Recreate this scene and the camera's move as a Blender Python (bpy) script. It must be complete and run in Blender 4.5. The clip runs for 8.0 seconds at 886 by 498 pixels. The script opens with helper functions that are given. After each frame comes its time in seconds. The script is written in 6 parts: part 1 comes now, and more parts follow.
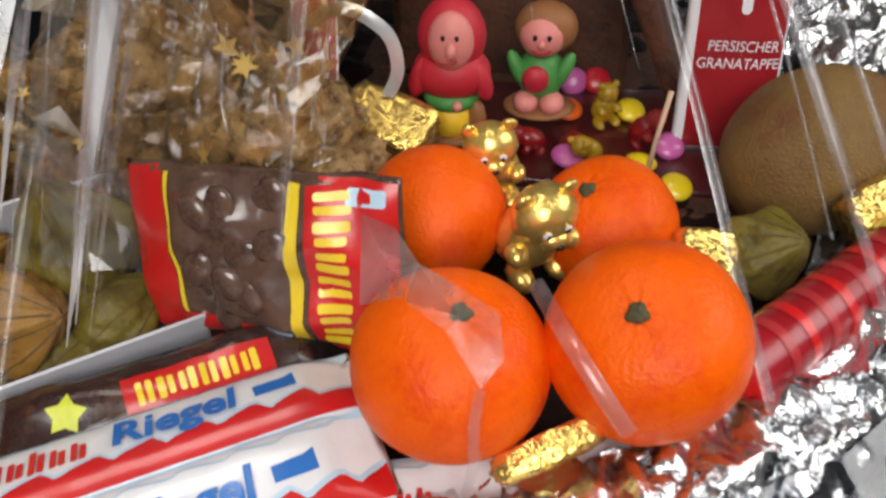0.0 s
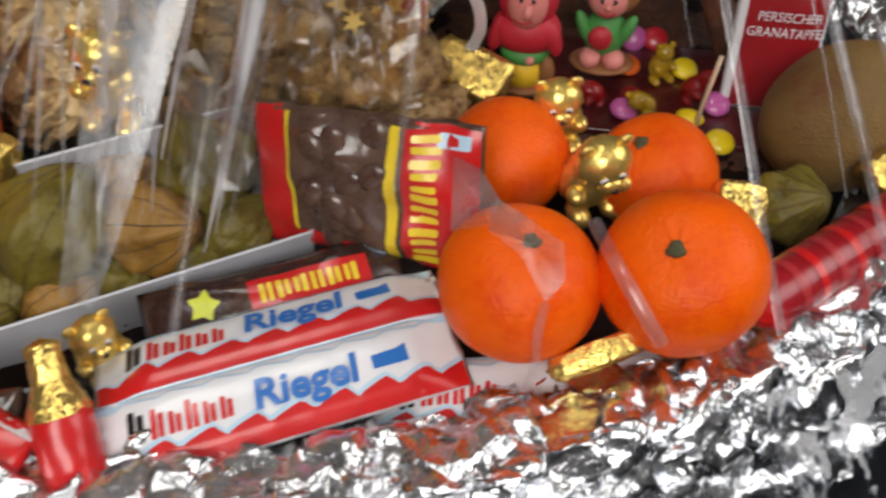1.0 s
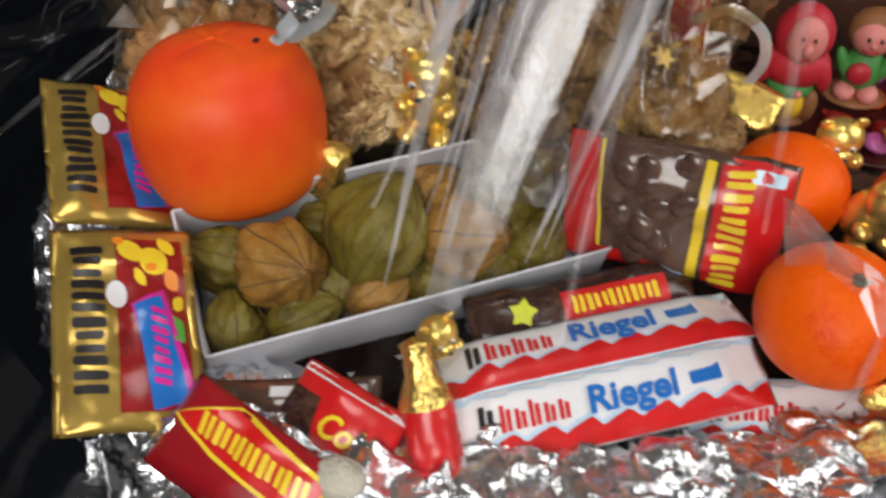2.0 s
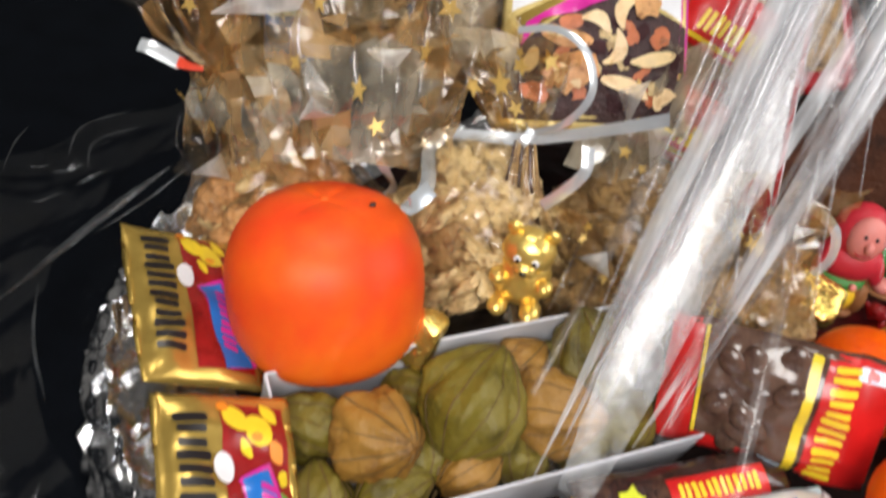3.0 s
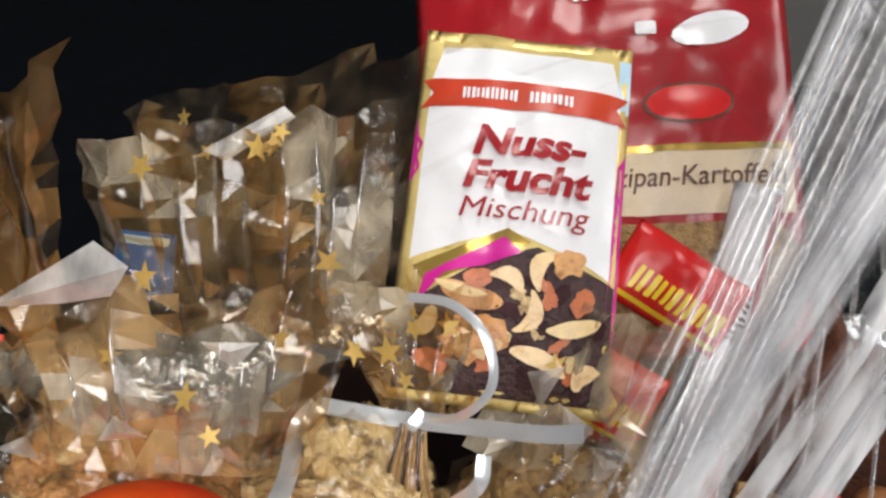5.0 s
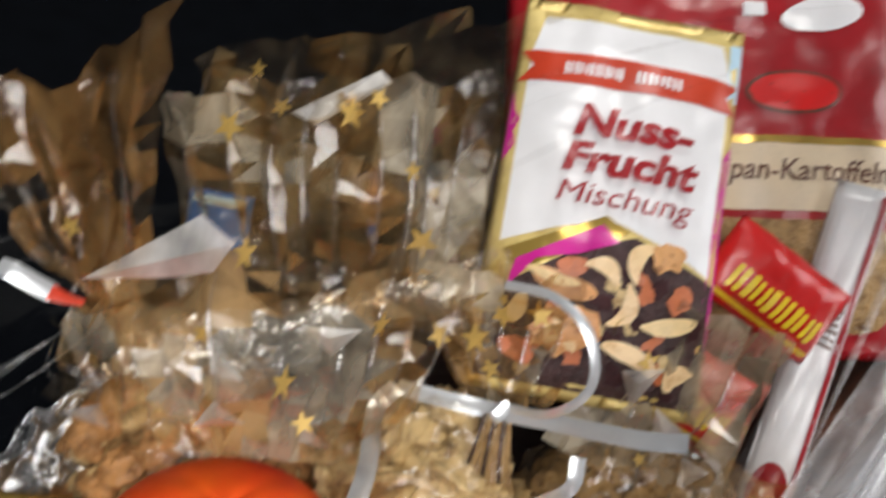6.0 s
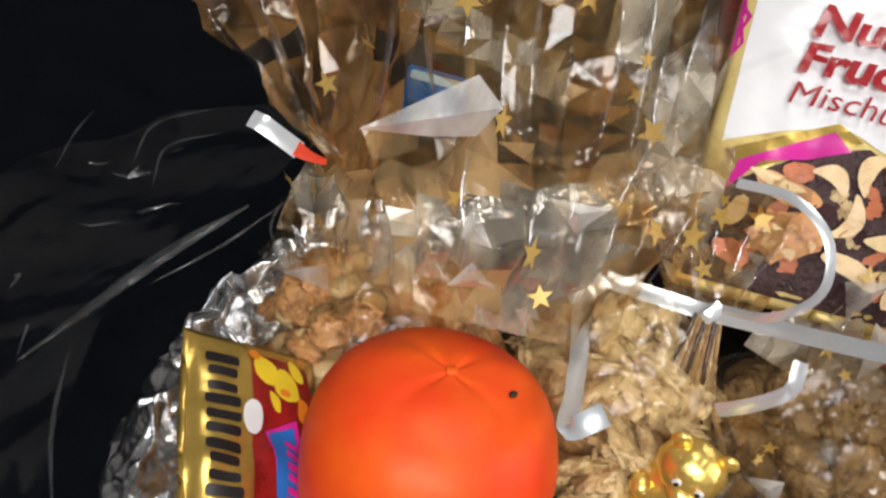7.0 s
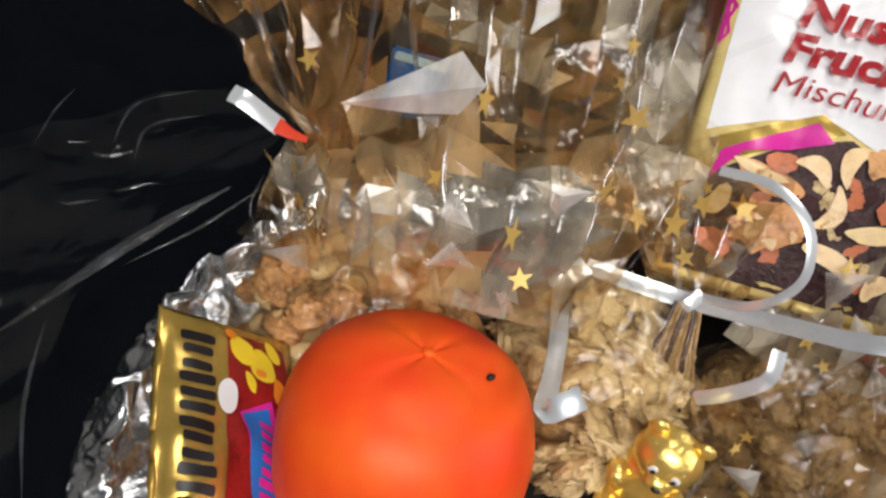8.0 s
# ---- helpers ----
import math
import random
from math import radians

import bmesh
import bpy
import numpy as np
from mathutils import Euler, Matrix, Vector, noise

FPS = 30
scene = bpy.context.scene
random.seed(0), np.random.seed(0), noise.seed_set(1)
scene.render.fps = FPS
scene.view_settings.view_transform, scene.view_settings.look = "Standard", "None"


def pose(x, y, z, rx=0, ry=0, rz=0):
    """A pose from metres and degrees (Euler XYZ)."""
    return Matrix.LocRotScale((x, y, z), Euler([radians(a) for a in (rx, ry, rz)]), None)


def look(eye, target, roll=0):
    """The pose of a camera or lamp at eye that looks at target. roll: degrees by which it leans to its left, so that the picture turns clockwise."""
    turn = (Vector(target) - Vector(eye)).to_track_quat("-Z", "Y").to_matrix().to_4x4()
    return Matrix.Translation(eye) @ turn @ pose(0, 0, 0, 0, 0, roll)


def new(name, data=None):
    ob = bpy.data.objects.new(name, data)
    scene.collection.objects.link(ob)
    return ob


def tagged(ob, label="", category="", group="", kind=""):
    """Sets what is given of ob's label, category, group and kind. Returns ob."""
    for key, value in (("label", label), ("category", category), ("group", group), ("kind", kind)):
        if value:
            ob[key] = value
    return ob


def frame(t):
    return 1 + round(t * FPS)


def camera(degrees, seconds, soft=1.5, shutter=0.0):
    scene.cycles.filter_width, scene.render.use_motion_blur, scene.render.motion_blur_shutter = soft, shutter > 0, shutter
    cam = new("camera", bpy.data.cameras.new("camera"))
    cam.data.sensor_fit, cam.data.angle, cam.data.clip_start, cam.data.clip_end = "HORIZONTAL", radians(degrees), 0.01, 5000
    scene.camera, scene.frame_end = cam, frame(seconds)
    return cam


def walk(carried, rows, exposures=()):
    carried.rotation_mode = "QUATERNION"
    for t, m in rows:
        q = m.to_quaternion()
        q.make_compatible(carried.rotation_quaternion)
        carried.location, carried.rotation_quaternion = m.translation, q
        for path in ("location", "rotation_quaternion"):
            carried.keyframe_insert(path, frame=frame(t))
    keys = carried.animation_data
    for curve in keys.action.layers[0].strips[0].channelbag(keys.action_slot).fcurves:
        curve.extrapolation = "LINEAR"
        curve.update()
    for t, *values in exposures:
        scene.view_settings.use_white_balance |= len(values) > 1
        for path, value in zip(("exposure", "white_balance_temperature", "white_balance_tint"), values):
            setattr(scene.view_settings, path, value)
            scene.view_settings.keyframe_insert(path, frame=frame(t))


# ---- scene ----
cam = camera(52.0, 8.0, soft=2.5, shutter=0.4)
PATH = [
    (0, (0.066, 0.053, 0.23), (-0.381, 1.612, -0.94), -14.2),
    (0.5, (0.07, 0.033, 0.245), (-0.374, 1.529, -1.006), -13.3),
    (1, (0.068, 0.011, 0.265), (-0.475, 1.458, -1.005), -13.9),
    (1.5, (0.04, -0.009, 0.291), (-0.637, 1.375, -0.984), -15.1),
    (1.7, (0.025, -0.014, 0.306), (-0.703, 1.325, -0.989), -15.7),
    (2.8, (-0.092, -0.043, 0.327), (-0.556, 1.55, -0.791), -4.4),
    (3, (-0.094, -0.032, 0.33), (-0.567, 1.59, -0.741), -4.2),
    (3.5, (-0.092, -0.002, 0.344), (-0.592, 1.67, -0.633), -4.0),
    (4, (-0.082, 0.039, 0.358), (-0.616, 1.712, -0.598), -3.5),
    (4.5, (-0.075, 0.066, 0.359), (-0.592, 1.758, -0.573), -2.9),
    (4.7, (-0.076, 0.069, 0.359), (-0.559, 1.78, -0.558), -2.3),
    (5.8, (-0.122, 0.087, 0.365), (-0.383, 1.82, -0.598), 5.2),
    (6, (-0.125, 0.086, 0.363), (-0.512, 1.754, -0.671), 4.1),
    (6.5, (-0.161, 0.072, 0.354), (-0.61, 1.642, -0.802), 5.7),
    (7, (-0.166, 0.064, 0.346), (-0.683, 1.6, -0.825), 6.0),
    (7.5, (-0.163, 0.065, 0.346), (-0.686, 1.594, -0.832), 6.8),
    (8, (-0.164, 0.064, 0.341), (-0.648, 1.609, -0.833), 7.9),
]
LEVEL = pose(0, 0, 0, 0, -11, 0)
walk(cam, [(t, LEVEL @ look(eye, target, roll)) for t, eye, target, roll in PATH],
     [(0, -0.12), (0.5, -0.36), (1.7, -0.40), (3.0, 0.29), (4.5, 0.23), (6.0, -0.08), (6.5, 0.10), (7.2, 0.18), (8.0, 0.14)])

# ---- world and light ----
world = bpy.data.worlds.new("daylight")
world.use_nodes = True
scene.world = world
sky = world.node_tree.nodes.new("ShaderNodeTexSky")
sky.sky_type, sky.sun_disc = "NISHITA", False
sky.sun_elevation, sky.sun_rotation = radians(40), radians(150)
back = world.node_tree.nodes["Background"]
back.inputs[1].default_value = 0.12
world.node_tree.links.new(sky.outputs[0], back.inputs[0])


def unseen_area_light(name, eye, target, w, h, watts, colour=(1, 0.97, 0.93)):
    lamp = bpy.data.lights.new(name, "AREA")
    lamp.shape, lamp.size, lamp.size_y, lamp.energy, lamp.color = "RECTANGLE", w, h, watts, colour
    ob = new(name, lamp)
    ob.matrix_world = look(eye, target)
    return ob


# Assumed sources out of view: two window areas and an added overhead fill.
unseen_area_light("unseen_area_light", (0.2, -1.62, 1.5), (-0.1, 0.3, 0.0), 1.4, 1.2, 52)
unseen_area_light("unseen_area_light", (1.72, 0.5, 1.3), (-0.1, 0.3, 0.0), 1.3, 1.2, 24)
unseen_area_light("overhead_fill_light", (-0.25, 0.30, 2.2), (-0.15, 0.35, 0.0), 0.6, 0.6, 13, (1, 0.97, 0.92))

# ---- materials ----
MATS = {}


def mat(name, colour, rough=0.5, metal=0.0, vary=0.15, scale=60.0, bump=0.0, bump_scale=200.0, trans=0.0, coat=0.0, second=None, sss=0.0, spec=0.5):
    """A surface with two scales of colour change and fine relief. second: the colour of its blotches."""
    if name in MATS:
        return MATS[name]
    m = bpy.data.materials.new(name)
    m.use_nodes = True
    nt = m.node_tree
    b = nt.nodes["Principled BSDF"]
    tc = nt.nodes.new("ShaderNodeTexCoord")
    n1 = nt.nodes.new("ShaderNodeTexNoise")
    n1.inputs["Scale"].default_value, n1.inputs["Detail"].default_value = scale, 5
    n2 = nt.nodes.new("ShaderNodeTexNoise")
    n2.inputs["Scale"].default_value, n2.inputs["Detail"].default_value = scale * 9, 3
    nt.links.new(tc.outputs["Object"], n1.inputs["Vector"])
    nt.links.new(tc.outputs["Object"], n2.inputs["Vector"])
    add = nt.nodes.new("ShaderNodeMath")
    add.operation = "MULTIPLY_ADD"
    add.inputs[1].default_value = 0.35
    nt.links.new(n2.outputs[0], add.inputs[0])
    nt.links.new(n1.outputs[0], add.inputs[2])
    ramp = nt.nodes.new("ShaderNodeValToRGB")
    other = second or tuple(c * (1 - vary) for c in colour)
    bright = tuple(min(1, c * (1 + vary * 0.6)) for c in colour)
    e = ramp.color_ramp.elements
    e[0].position, e[0].color = 0.45, (*other, 1)
    e[1].position, e[1].color = 0.9, (*bright, 1)
    mid = ramp.color_ramp.elements.new(0.66)
    mid.color = (*colour, 1)
    nt.links.new(add.outputs[0], ramp.inputs[0])
    nt.links.new(ramp.outputs[0], b.inputs["Base Color"])
    b.inputs["Roughness"].default_value, b.inputs["Metallic"].default_value = rough, metal
    b.inputs["Transmission Weight"].default_value, b.inputs["Coat Weight"].default_value = trans, coat
    b.inputs["Coat Roughness"].default_value = 0.12
    b.inputs["Specular IOR Level"].default_value = spec
    if sss:
        b.inputs["Subsurface Weight"].default_value = sss
        b.inputs["Subsurface Radius"].default_value = (0.004, 0.0016, 0.0006)
        b.inputs["Subsurface Scale"].default_value = 0.6
    if bump:
        n3 = nt.nodes.new("ShaderNodeTexNoise")
        n3.inputs["Scale"].default_value, n3.inputs["Detail"].default_value = bump_scale, 4
        nt.links.new(tc.outputs["Object"], n3.inputs["Vector"])
        bn = nt.nodes.new("ShaderNodeBump")
        bn.inputs["Strength"].default_value, bn.inputs["Distance"].default_value = bump, 0.002
        nt.links.new(n3.outputs[0], bn.inputs["Height"])
        nt.links.new(bn.outputs[0], b.inputs["Normal"])
    MATS[name] = m
    return m


def film(name, tint=(0.95, 0.95, 0.95), gloss=0.12, rough=0.12, haze=0.03, haze_colour=(0.85, 0.86, 0.88), bump=0.4, bump_scale=60, edge=0.5, cloud=(0.2, 2.0), stretch=1.0, glow=0.5):
    """Thin clear foil: lets most light straight through, gleams, and is a little milky."""
    if name in MATS:
        return MATS[name]
    m = bpy.data.materials.new(name)
    m.use_nodes = True
    nt = m.node_tree
    nt.nodes.remove(nt.nodes["Principled BSDF"])
    out = nt.nodes["Material Output"]
    t, g, d, tr = [nt.nodes.new("ShaderNodeBsdf" + k) for k in ("Transparent", "Glossy", "Diffuse", "Translucent")]
    t.inputs[0].default_value = (*tint, 1)
    g.inputs["Roughness"].default_value = rough
    d.inputs[0].default_value = tr.inputs[0].default_value = (*haze_colour, 1)
    fr = nt.nodes.new("ShaderNodeFresnel")
    fr.inputs[0].default_value = 1.5
    mul = nt.nodes.new("ShaderNodeMath")
    mul.operation, mul.inputs[1].default_value, mul.inputs[2].default_value = "MULTIPLY_ADD", edge, gloss
    mul.use_clamp = True
    nt.links.new(fr.outputs[0], mul.inputs[0])
    m0, m1, m2 = [nt.nodes.new("ShaderNodeMixShader") for _ in range(3)]
    m0.inputs[0].default_value = glow
    nt.links.new(d.outputs[0], m0.inputs[1])
    nt.links.new(tr.outputs[0], m0.inputs[2])
    hz = nt.nodes.new("ShaderNodeTexNoise")
    hz.inputs["Scale"].default_value, hz.inputs["Detail"].default_value = bump_scale * 0.9, 4
    hm = nt.nodes.new("ShaderNodeMapRange")
    hm.inputs[1].default_value, hm.inputs[2].default_value = 0.36, 0.66
    hm.inputs[3].default_value, hm.inputs[4].default_value = haze * cloud[0], haze * cloud[1]
    nt.links.new(hz.outputs[0], hm.inputs[0])
    nt.links.new(hm.outputs[0], m1.inputs[0])
    nt.links.new(t.outputs[0], m1.inputs[1])
    nt.links.new(m0.outputs[0], m1.inputs[2])
    nt.links.new(mul.outputs[0], m2.inputs[0])
    nt.links.new(m1.outputs[0], m2.inputs[1])
    nt.links.new(g.outputs[0], m2.inputs[2])
    tc = nt.nodes.new("ShaderNodeTexCoord")
    n3 = nt.nodes.new("ShaderNodeTexNoise")
    n3.inputs["Scale"].default_value, n3.inputs["Detail"].default_value = bump_scale, 3
    nt.links.new(tc.outputs["Object"], n3.inputs["Vector"])
    mp = nt.nodes.new("ShaderNodeMapping")
    mp.inputs["Scale"].default_value = (1, 1, stretch)
    nt.links.new(tc.outputs["Object"], mp.inputs[0])
    nt.links.new(mp.outputs[0], hz.inputs["Vector"])
    bn = nt.nodes.new("ShaderNodeBump")
    bn.inputs["Strength"].default_value, bn.inputs["Distance"].default_value = bump, 0.004
    nt.links.new(n3.outputs[0], bn.inputs["Height"])
    nt.links.new(bn.outputs[0], g.inputs["Normal"])
    nt.links.new(bn.outputs[0], fr.inputs["Normal"])
    nt.links.new(m2.outputs[0], out.inputs[0])
    MATS[name] = m
    return m


M_FOIL = mat("aluminium_foil", (0.93, 0.94, 0.96), 0.25, 1.0, 0.06, 90, 0.35, 330)
M_GOLD = mat("gold_foil", (0.93, 0.67, 0.18), 0.30, 0.8, 0.12, 120, 0.26, 190)
M_GOLDC = mat("crumpled_gold_foil", (0.93, 0.67, 0.18), 0.22, 0.9, 0.12, 120, 0.75, 260)
M_BLACK = mat("black_cloth", (0.0022, 0.0030, 0.0046), 0.8, 0, 0.3, 40, 0.3, 900, spec=0.05)
# Near-black tone stands in for the shade between the goods.
M_DARK_BED = mat("near_black_bed", (0.011, 0.0035, 0.0025), 0.7, 0, 0.4, 70, 0.4, 160, spec=0.12)
M_ORANGE = mat("mandarin_peel", (0.90, 0.118, 0.001), 0.36, 0, 0.12, 35, 0.3, 700, second=(0.78, 0.062, 0.001), sss=0.1, spec=0.2)
M_KAKI = mat("persimmon_skin", (0.88, 0.100, 0.006), 0.46, 0, 0.1, 13, 0.30, 42, second=(0.74, 0.030, 0.008), sss=0.15, spec=0.28)


def ripe(m, low, high, z0, z1):
    """Ripens a fruit's skin along its axis: low, the tint below; high, the tint at the tip."""
    nt = m.node_tree
    b = nt.nodes["Principled BSDF"]
    was = b.inputs["Base Color"].links[0].from_socket
    tc, sep, rng, ramp, mix = [nt.nodes.new(k) for k in ("ShaderNodeTexCoord", "ShaderNodeSeparateXYZ", "ShaderNodeMapRange", "ShaderNodeValToRGB", "ShaderNodeMix")]
    blot = nt.nodes.new("ShaderNodeTexNoise")
    blot.inputs["Scale"].default_value, blot.inputs["Detail"].default_value = 34, 5
    add = nt.nodes.new("ShaderNodeMath")
    add.operation, add.inputs[1].default_value = "MULTIPLY_ADD", 1.6
    nt.links.new(tc.outputs["Object"], sep.inputs[0])
    nt.links.new(tc.outputs["Object"], blot.inputs["Vector"])
    rng.inputs[1].default_value, rng.inputs[2].default_value = z0, z1
    rng.inputs[3].default_value, rng.inputs[4].default_value = -0.62, 0.02
    nt.links.new(sep.outputs[2], rng.inputs[0])
    nt.links.new(blot.outputs[0], add.inputs[0])
    nt.links.new(rng.outputs[0], add.inputs[2])
    ramp.color_ramp.elements[0].position, ramp.color_ramp.elements[0].color = 0.1, (*low, 1)
    ramp.color_ramp.elements[1].position, ramp.color_ramp.elements[1].color = 0.9, (*high, 1)
    nt.links.new(add.outputs[0], ramp.inputs[0])
    mix.data_type = "RGBA"
    mix.inputs[0].default_value = 0.75
    nt.links.new(was, mix.inputs[6])
    nt.links.new(ramp.outputs[0], mix.inputs[7])
    nt.links.new(mix.outputs[2], b.inputs["Base Color"])


ripe(M_KAKI, (0.92, 0.180, 0.010), (0.84, 0.050, 0.012), -0.03, 0.04)
M_STEM = mat("dry_stem", (0.085, 0.075, 0.03), 0.8, 0, 0.4, 300, 0.6, 900)
M_CARD = mat("white_card", (0.64, 0.64, 0.68), 0.6, 0, 0.06, 40, 0.1, 300)
M_HUSK = mat("physalis_husk", (0.29, 0.145, 0.022), 0.55, 0, 0.3, 60, 0.6, 260, second=(0.15, 0.060, 0.008))
M_HUSKG = mat("physalis_husk_green", (0.150, 0.115, 0.010), 0.55, 0, 0.3, 60, 0.6, 260, second=(0.055, 0.042, 0.004))
M_VEIN = mat("husk_vein", (0.12, 0.07, 0.02), 0.7, 0, 0.3, 200)
M_WHITE = mat("white_wrapper", (0.80, 0.80, 0.82), 0.3, 0, 0.05, 60, 0.15, 120, coat=0.3)
M_RED = mat("red_print", (0.60, 0.012, 0.012), 0.3, 0, 0.12, 90, 0.1, 120, coat=0.3)
M_DRED = mat("dark_red_print", (0.32, 0.008, 0.014), 0.3, 0, 0.15, 60, 0.15, 110, coat=0.3)
M_BLUE = mat("blue_print", (0.012, 0.15, 0.52), 0.3, 0, 0.1, 90, coat=0.3)
M_LBLUE = mat("light_blue_print", (0.50, 0.70, 0.84), 0.3, 0, 0.1, 90, coat=0.3)
M_INK = mat("black_print", (0.012, 0.010, 0.012), 0.35, 0, 0.1, 90)
M_YELLOW = mat("yellow_print", (0.85, 0.62, 0.03), 0.3, 0, 0.12, 90, coat=0.3)
M_MAGENTA = mat("magenta_print", (0.62, 0.02, 0.30), 0.3, 0, 0.15, 90, coat=0.3)
M_GOLDP = mat("gold_print", (0.62, 0.42, 0.10), 0.25, 0.7, 0.15, 60, 0.2, 90)
M_BROWN = mat("dark_bag_inside", (0.034, 0.013, 0.010), 0.22, 0, 0.5, 90, 0.2, 90, coat=0.4, second=(0.12, 0.055, 0.030))
M_COLA = mat("sweets_under_film", (0.105, 0.058, 0.040), 0.2, 0, 0.5, 70, 0.3, 80, coat=0.5, second=(0.045, 0.018, 0.014))
M_WALNUT = mat("walnut", (0.66, 0.34, 0.13), 0.32, 0, 0.35, 190, 1.0, 380, second=(0.22, 0.080, 0.022), coat=0.3)
M_ALMOND = mat("peeled_nut", (0.84, 0.62, 0.31), 0.4, 0, 0.15, 130, 0.2, 300)
M_CRISP = mat("dried_fruit_crisp", (0.64, 0.47, 0.23), 0.35, 0, 0.4, 170, 0.9, 380, second=(0.20, 0.09, 0.024))
M_COOKIE = mat("brown_biscuit", (0.36, 0.22, 0.085), 0.45, 0, 0.4, 170, 1.0, 420, second=(0.10, 0.040, 0.010))
M_RIBBON = mat("silver_ribbon", (0.72, 0.75, 0.78), 0.25, 0.55, 0.1, 60)
M_WRAP = film("clear_cellophane", (0.985, 0.985, 0.985), 0.0, 0.12, 0.001, edge=0.02)
# Folds: milky film, whitened further to imitate streaks of reflected light.
M_FOLD = film("cellophane_fold", (0.96, 0.96, 0.97), 0.08, 0.25, 0.13, (0.86, 0.90, 0.95), 0.05, 40, edge=0.4)
M_FOLD2 = film("cellophane_wide_fold", (0.96, 0.96, 0.97), 0.10, 0.2, 0.18, (0.94, 0.96, 0.99), 0.05, 60, 0.5, (0.3, 1.7), 0.12, 0.15)
M_FOLDW = film("cellophane_broad_fold", (0.97, 0.97, 0.98), 0.08, 0.2, 0.34, (0.96, 0.97, 0.99), 0.05, 90, 0.4, (0.1, 1.75), 0.10, 0.12)
M_FOLD_SHINE = film("cellophane_shine_fold", (0.97, 0.97, 0.98), 0.08, 0.22, 0.21, (0.97, 0.98, 0.99), 0.05, 130, 0.4, (0.15, 1.8), 0.05, 0.1)
M_VEIL = film("cellophane_veil", (0.98, 0.98, 0.98), 0.02, 0.2, 0.05, (0.92, 0.93, 0.95), 0.05, 70, 0.35, (0.0, 2.2), 0.25, 0.2)
# Pale haze for strips that imitate glints along creases.
M_CREASE_GLINT = film("cellophane_crease_glint", (0.98, 0.98, 0.98), 0.12, 0.15, 0.07, (0.80, 0.85, 0.9), 0.1, 60, 0.5)
M_BAGF = film("gift_bag_film", (0.96, 0.90, 0.78), 0.04, 0.10, 0.34, (0.80, 0.52, 0.24), 0.25, 60, 0.6, (0.3, 1.8), 0.35, 0.35)
M_BAGT = film("gift_bag_thin_film", (0.97, 0.93, 0.84), 0.04, 0.10, 0.15, (0.85, 0.55, 0.22), 0.25, 55, 0.6, (0.1, 2.0), 0.35)
M_BAGW = film("gift_bag_milky_film", (0.96, 0.93, 0.86), 0.06, 0.12, 0.34, (0.94, 0.82, 0.62), 0.25, 70, 0.6, (0.3, 1.7), 0.35, 0.3)
M_BAGD = film("gift_bag_brown_film", (0.88, 0.72, 0.50), 0.04, 0.10, 0.24, (0.62, 0.34, 0.12), 0.3, 60, 0.6, (0.2, 1.8), 0.35, 0.35)
# White haze here stands in for window glints on turned film.
M_GLINT_FACET = film("film_glint_white", (0.96, 0.95, 0.93), 0.03, 0.3, 0.55, (0.96, 0.94, 0.90), 0.1, 80, 0.2, (0.3, 1.4), 0.4, 0.2)
M_POUCH = film("gift_bag_clear_film", (0.985, 0.97, 0.94), 0.02, 0.10, 0.04, (0.82, 0.60, 0.34), 0.8, 60, 0.4)
M_STAR = mat("gold_star_print", (0.56, 0.37, 0.10), 0.45, 0.3, 0.25, 100)
M_WALL = mat("painted_wall", (0.13, 0.125, 0.12), 0.8, 0, 0.1, 3, 0.1, 60)
M_FLOOR = mat("dark_floor", (0.10, 0.08, 0.06), 0.5, 0, 0.3, 4, 0.1, 40)


# ---- mesh helpers ----
def part(name, bm, material, parent=None, label="", smooth=True):
    me = bpy.data.meshes.new(name)
    bm.normal_update()
    bm.to_mesh(me)
    bm.free()
    for p in me.polygons:
        p.use_smooth = smooth
    me.materials.append(material)
    ob = new(name, me)
    ob.parent = parent
    if label:
        tagged(ob, label)
    return ob


def thing(name, m, label, category, group="", kind=""):
    ob = new(name)
    ob.empty_display_size = 0.01
    ob.matrix_world = m
    return tagged(ob, label, category, group, kind)


def basis(o, x, y):
    """A pose at o, whose x runs along x and whose y lies nearest to y."""
    x = Vector(x).normalized()
    z = x.cross(Vector(y)).normalized()
    y = z.cross(x)
    return Matrix(((x[0], y[0], z[0], o[0]), (x[1], y[1], z[1], o[1]), (x[2], y[2], z[2], o[2]), (0, 0, 0, 1)))


def up_basis(o, z, turn=0.0):
    """A pose at o, whose z points along z."""
    return Matrix.Translation(o) @ Vector(z).to_track_quat("Z", "Y").to_matrix().to_4x4() @ pose(0, 0, 0, 0, 0, turn)


def grid(nu, nv, fn, closed_u=False, bm=None):
    """A sheet of nu x nv cells: fn(u, v), both 0 to 1."""
    bm = bm or bmesh.new()
    cols = nu if closed_u else nu + 1
    vs = [[bm.verts.new(fn(i / nu, j / nv)) for i in range(cols)] for j in range(nv + 1)]
    for j in range(nv):
        for i in range(nu):
            k = (i + 1) % cols
            try:
                bm.faces.new((vs[j][i], vs[j][k], vs[j + 1][k], vs[j + 1][i]))
            except ValueError:
                pass
    return bm


def weld(bm, d=0.00005):
    bmesh.ops.remove_doubles(bm, verts=bm.verts[:], dist=d)
    return bm


def n3(x, y, z, s, seed=0.0):
    return noise.noise(Vector((x * s + seed, y * s - seed * 0.7, z * s + seed * 1.3)))


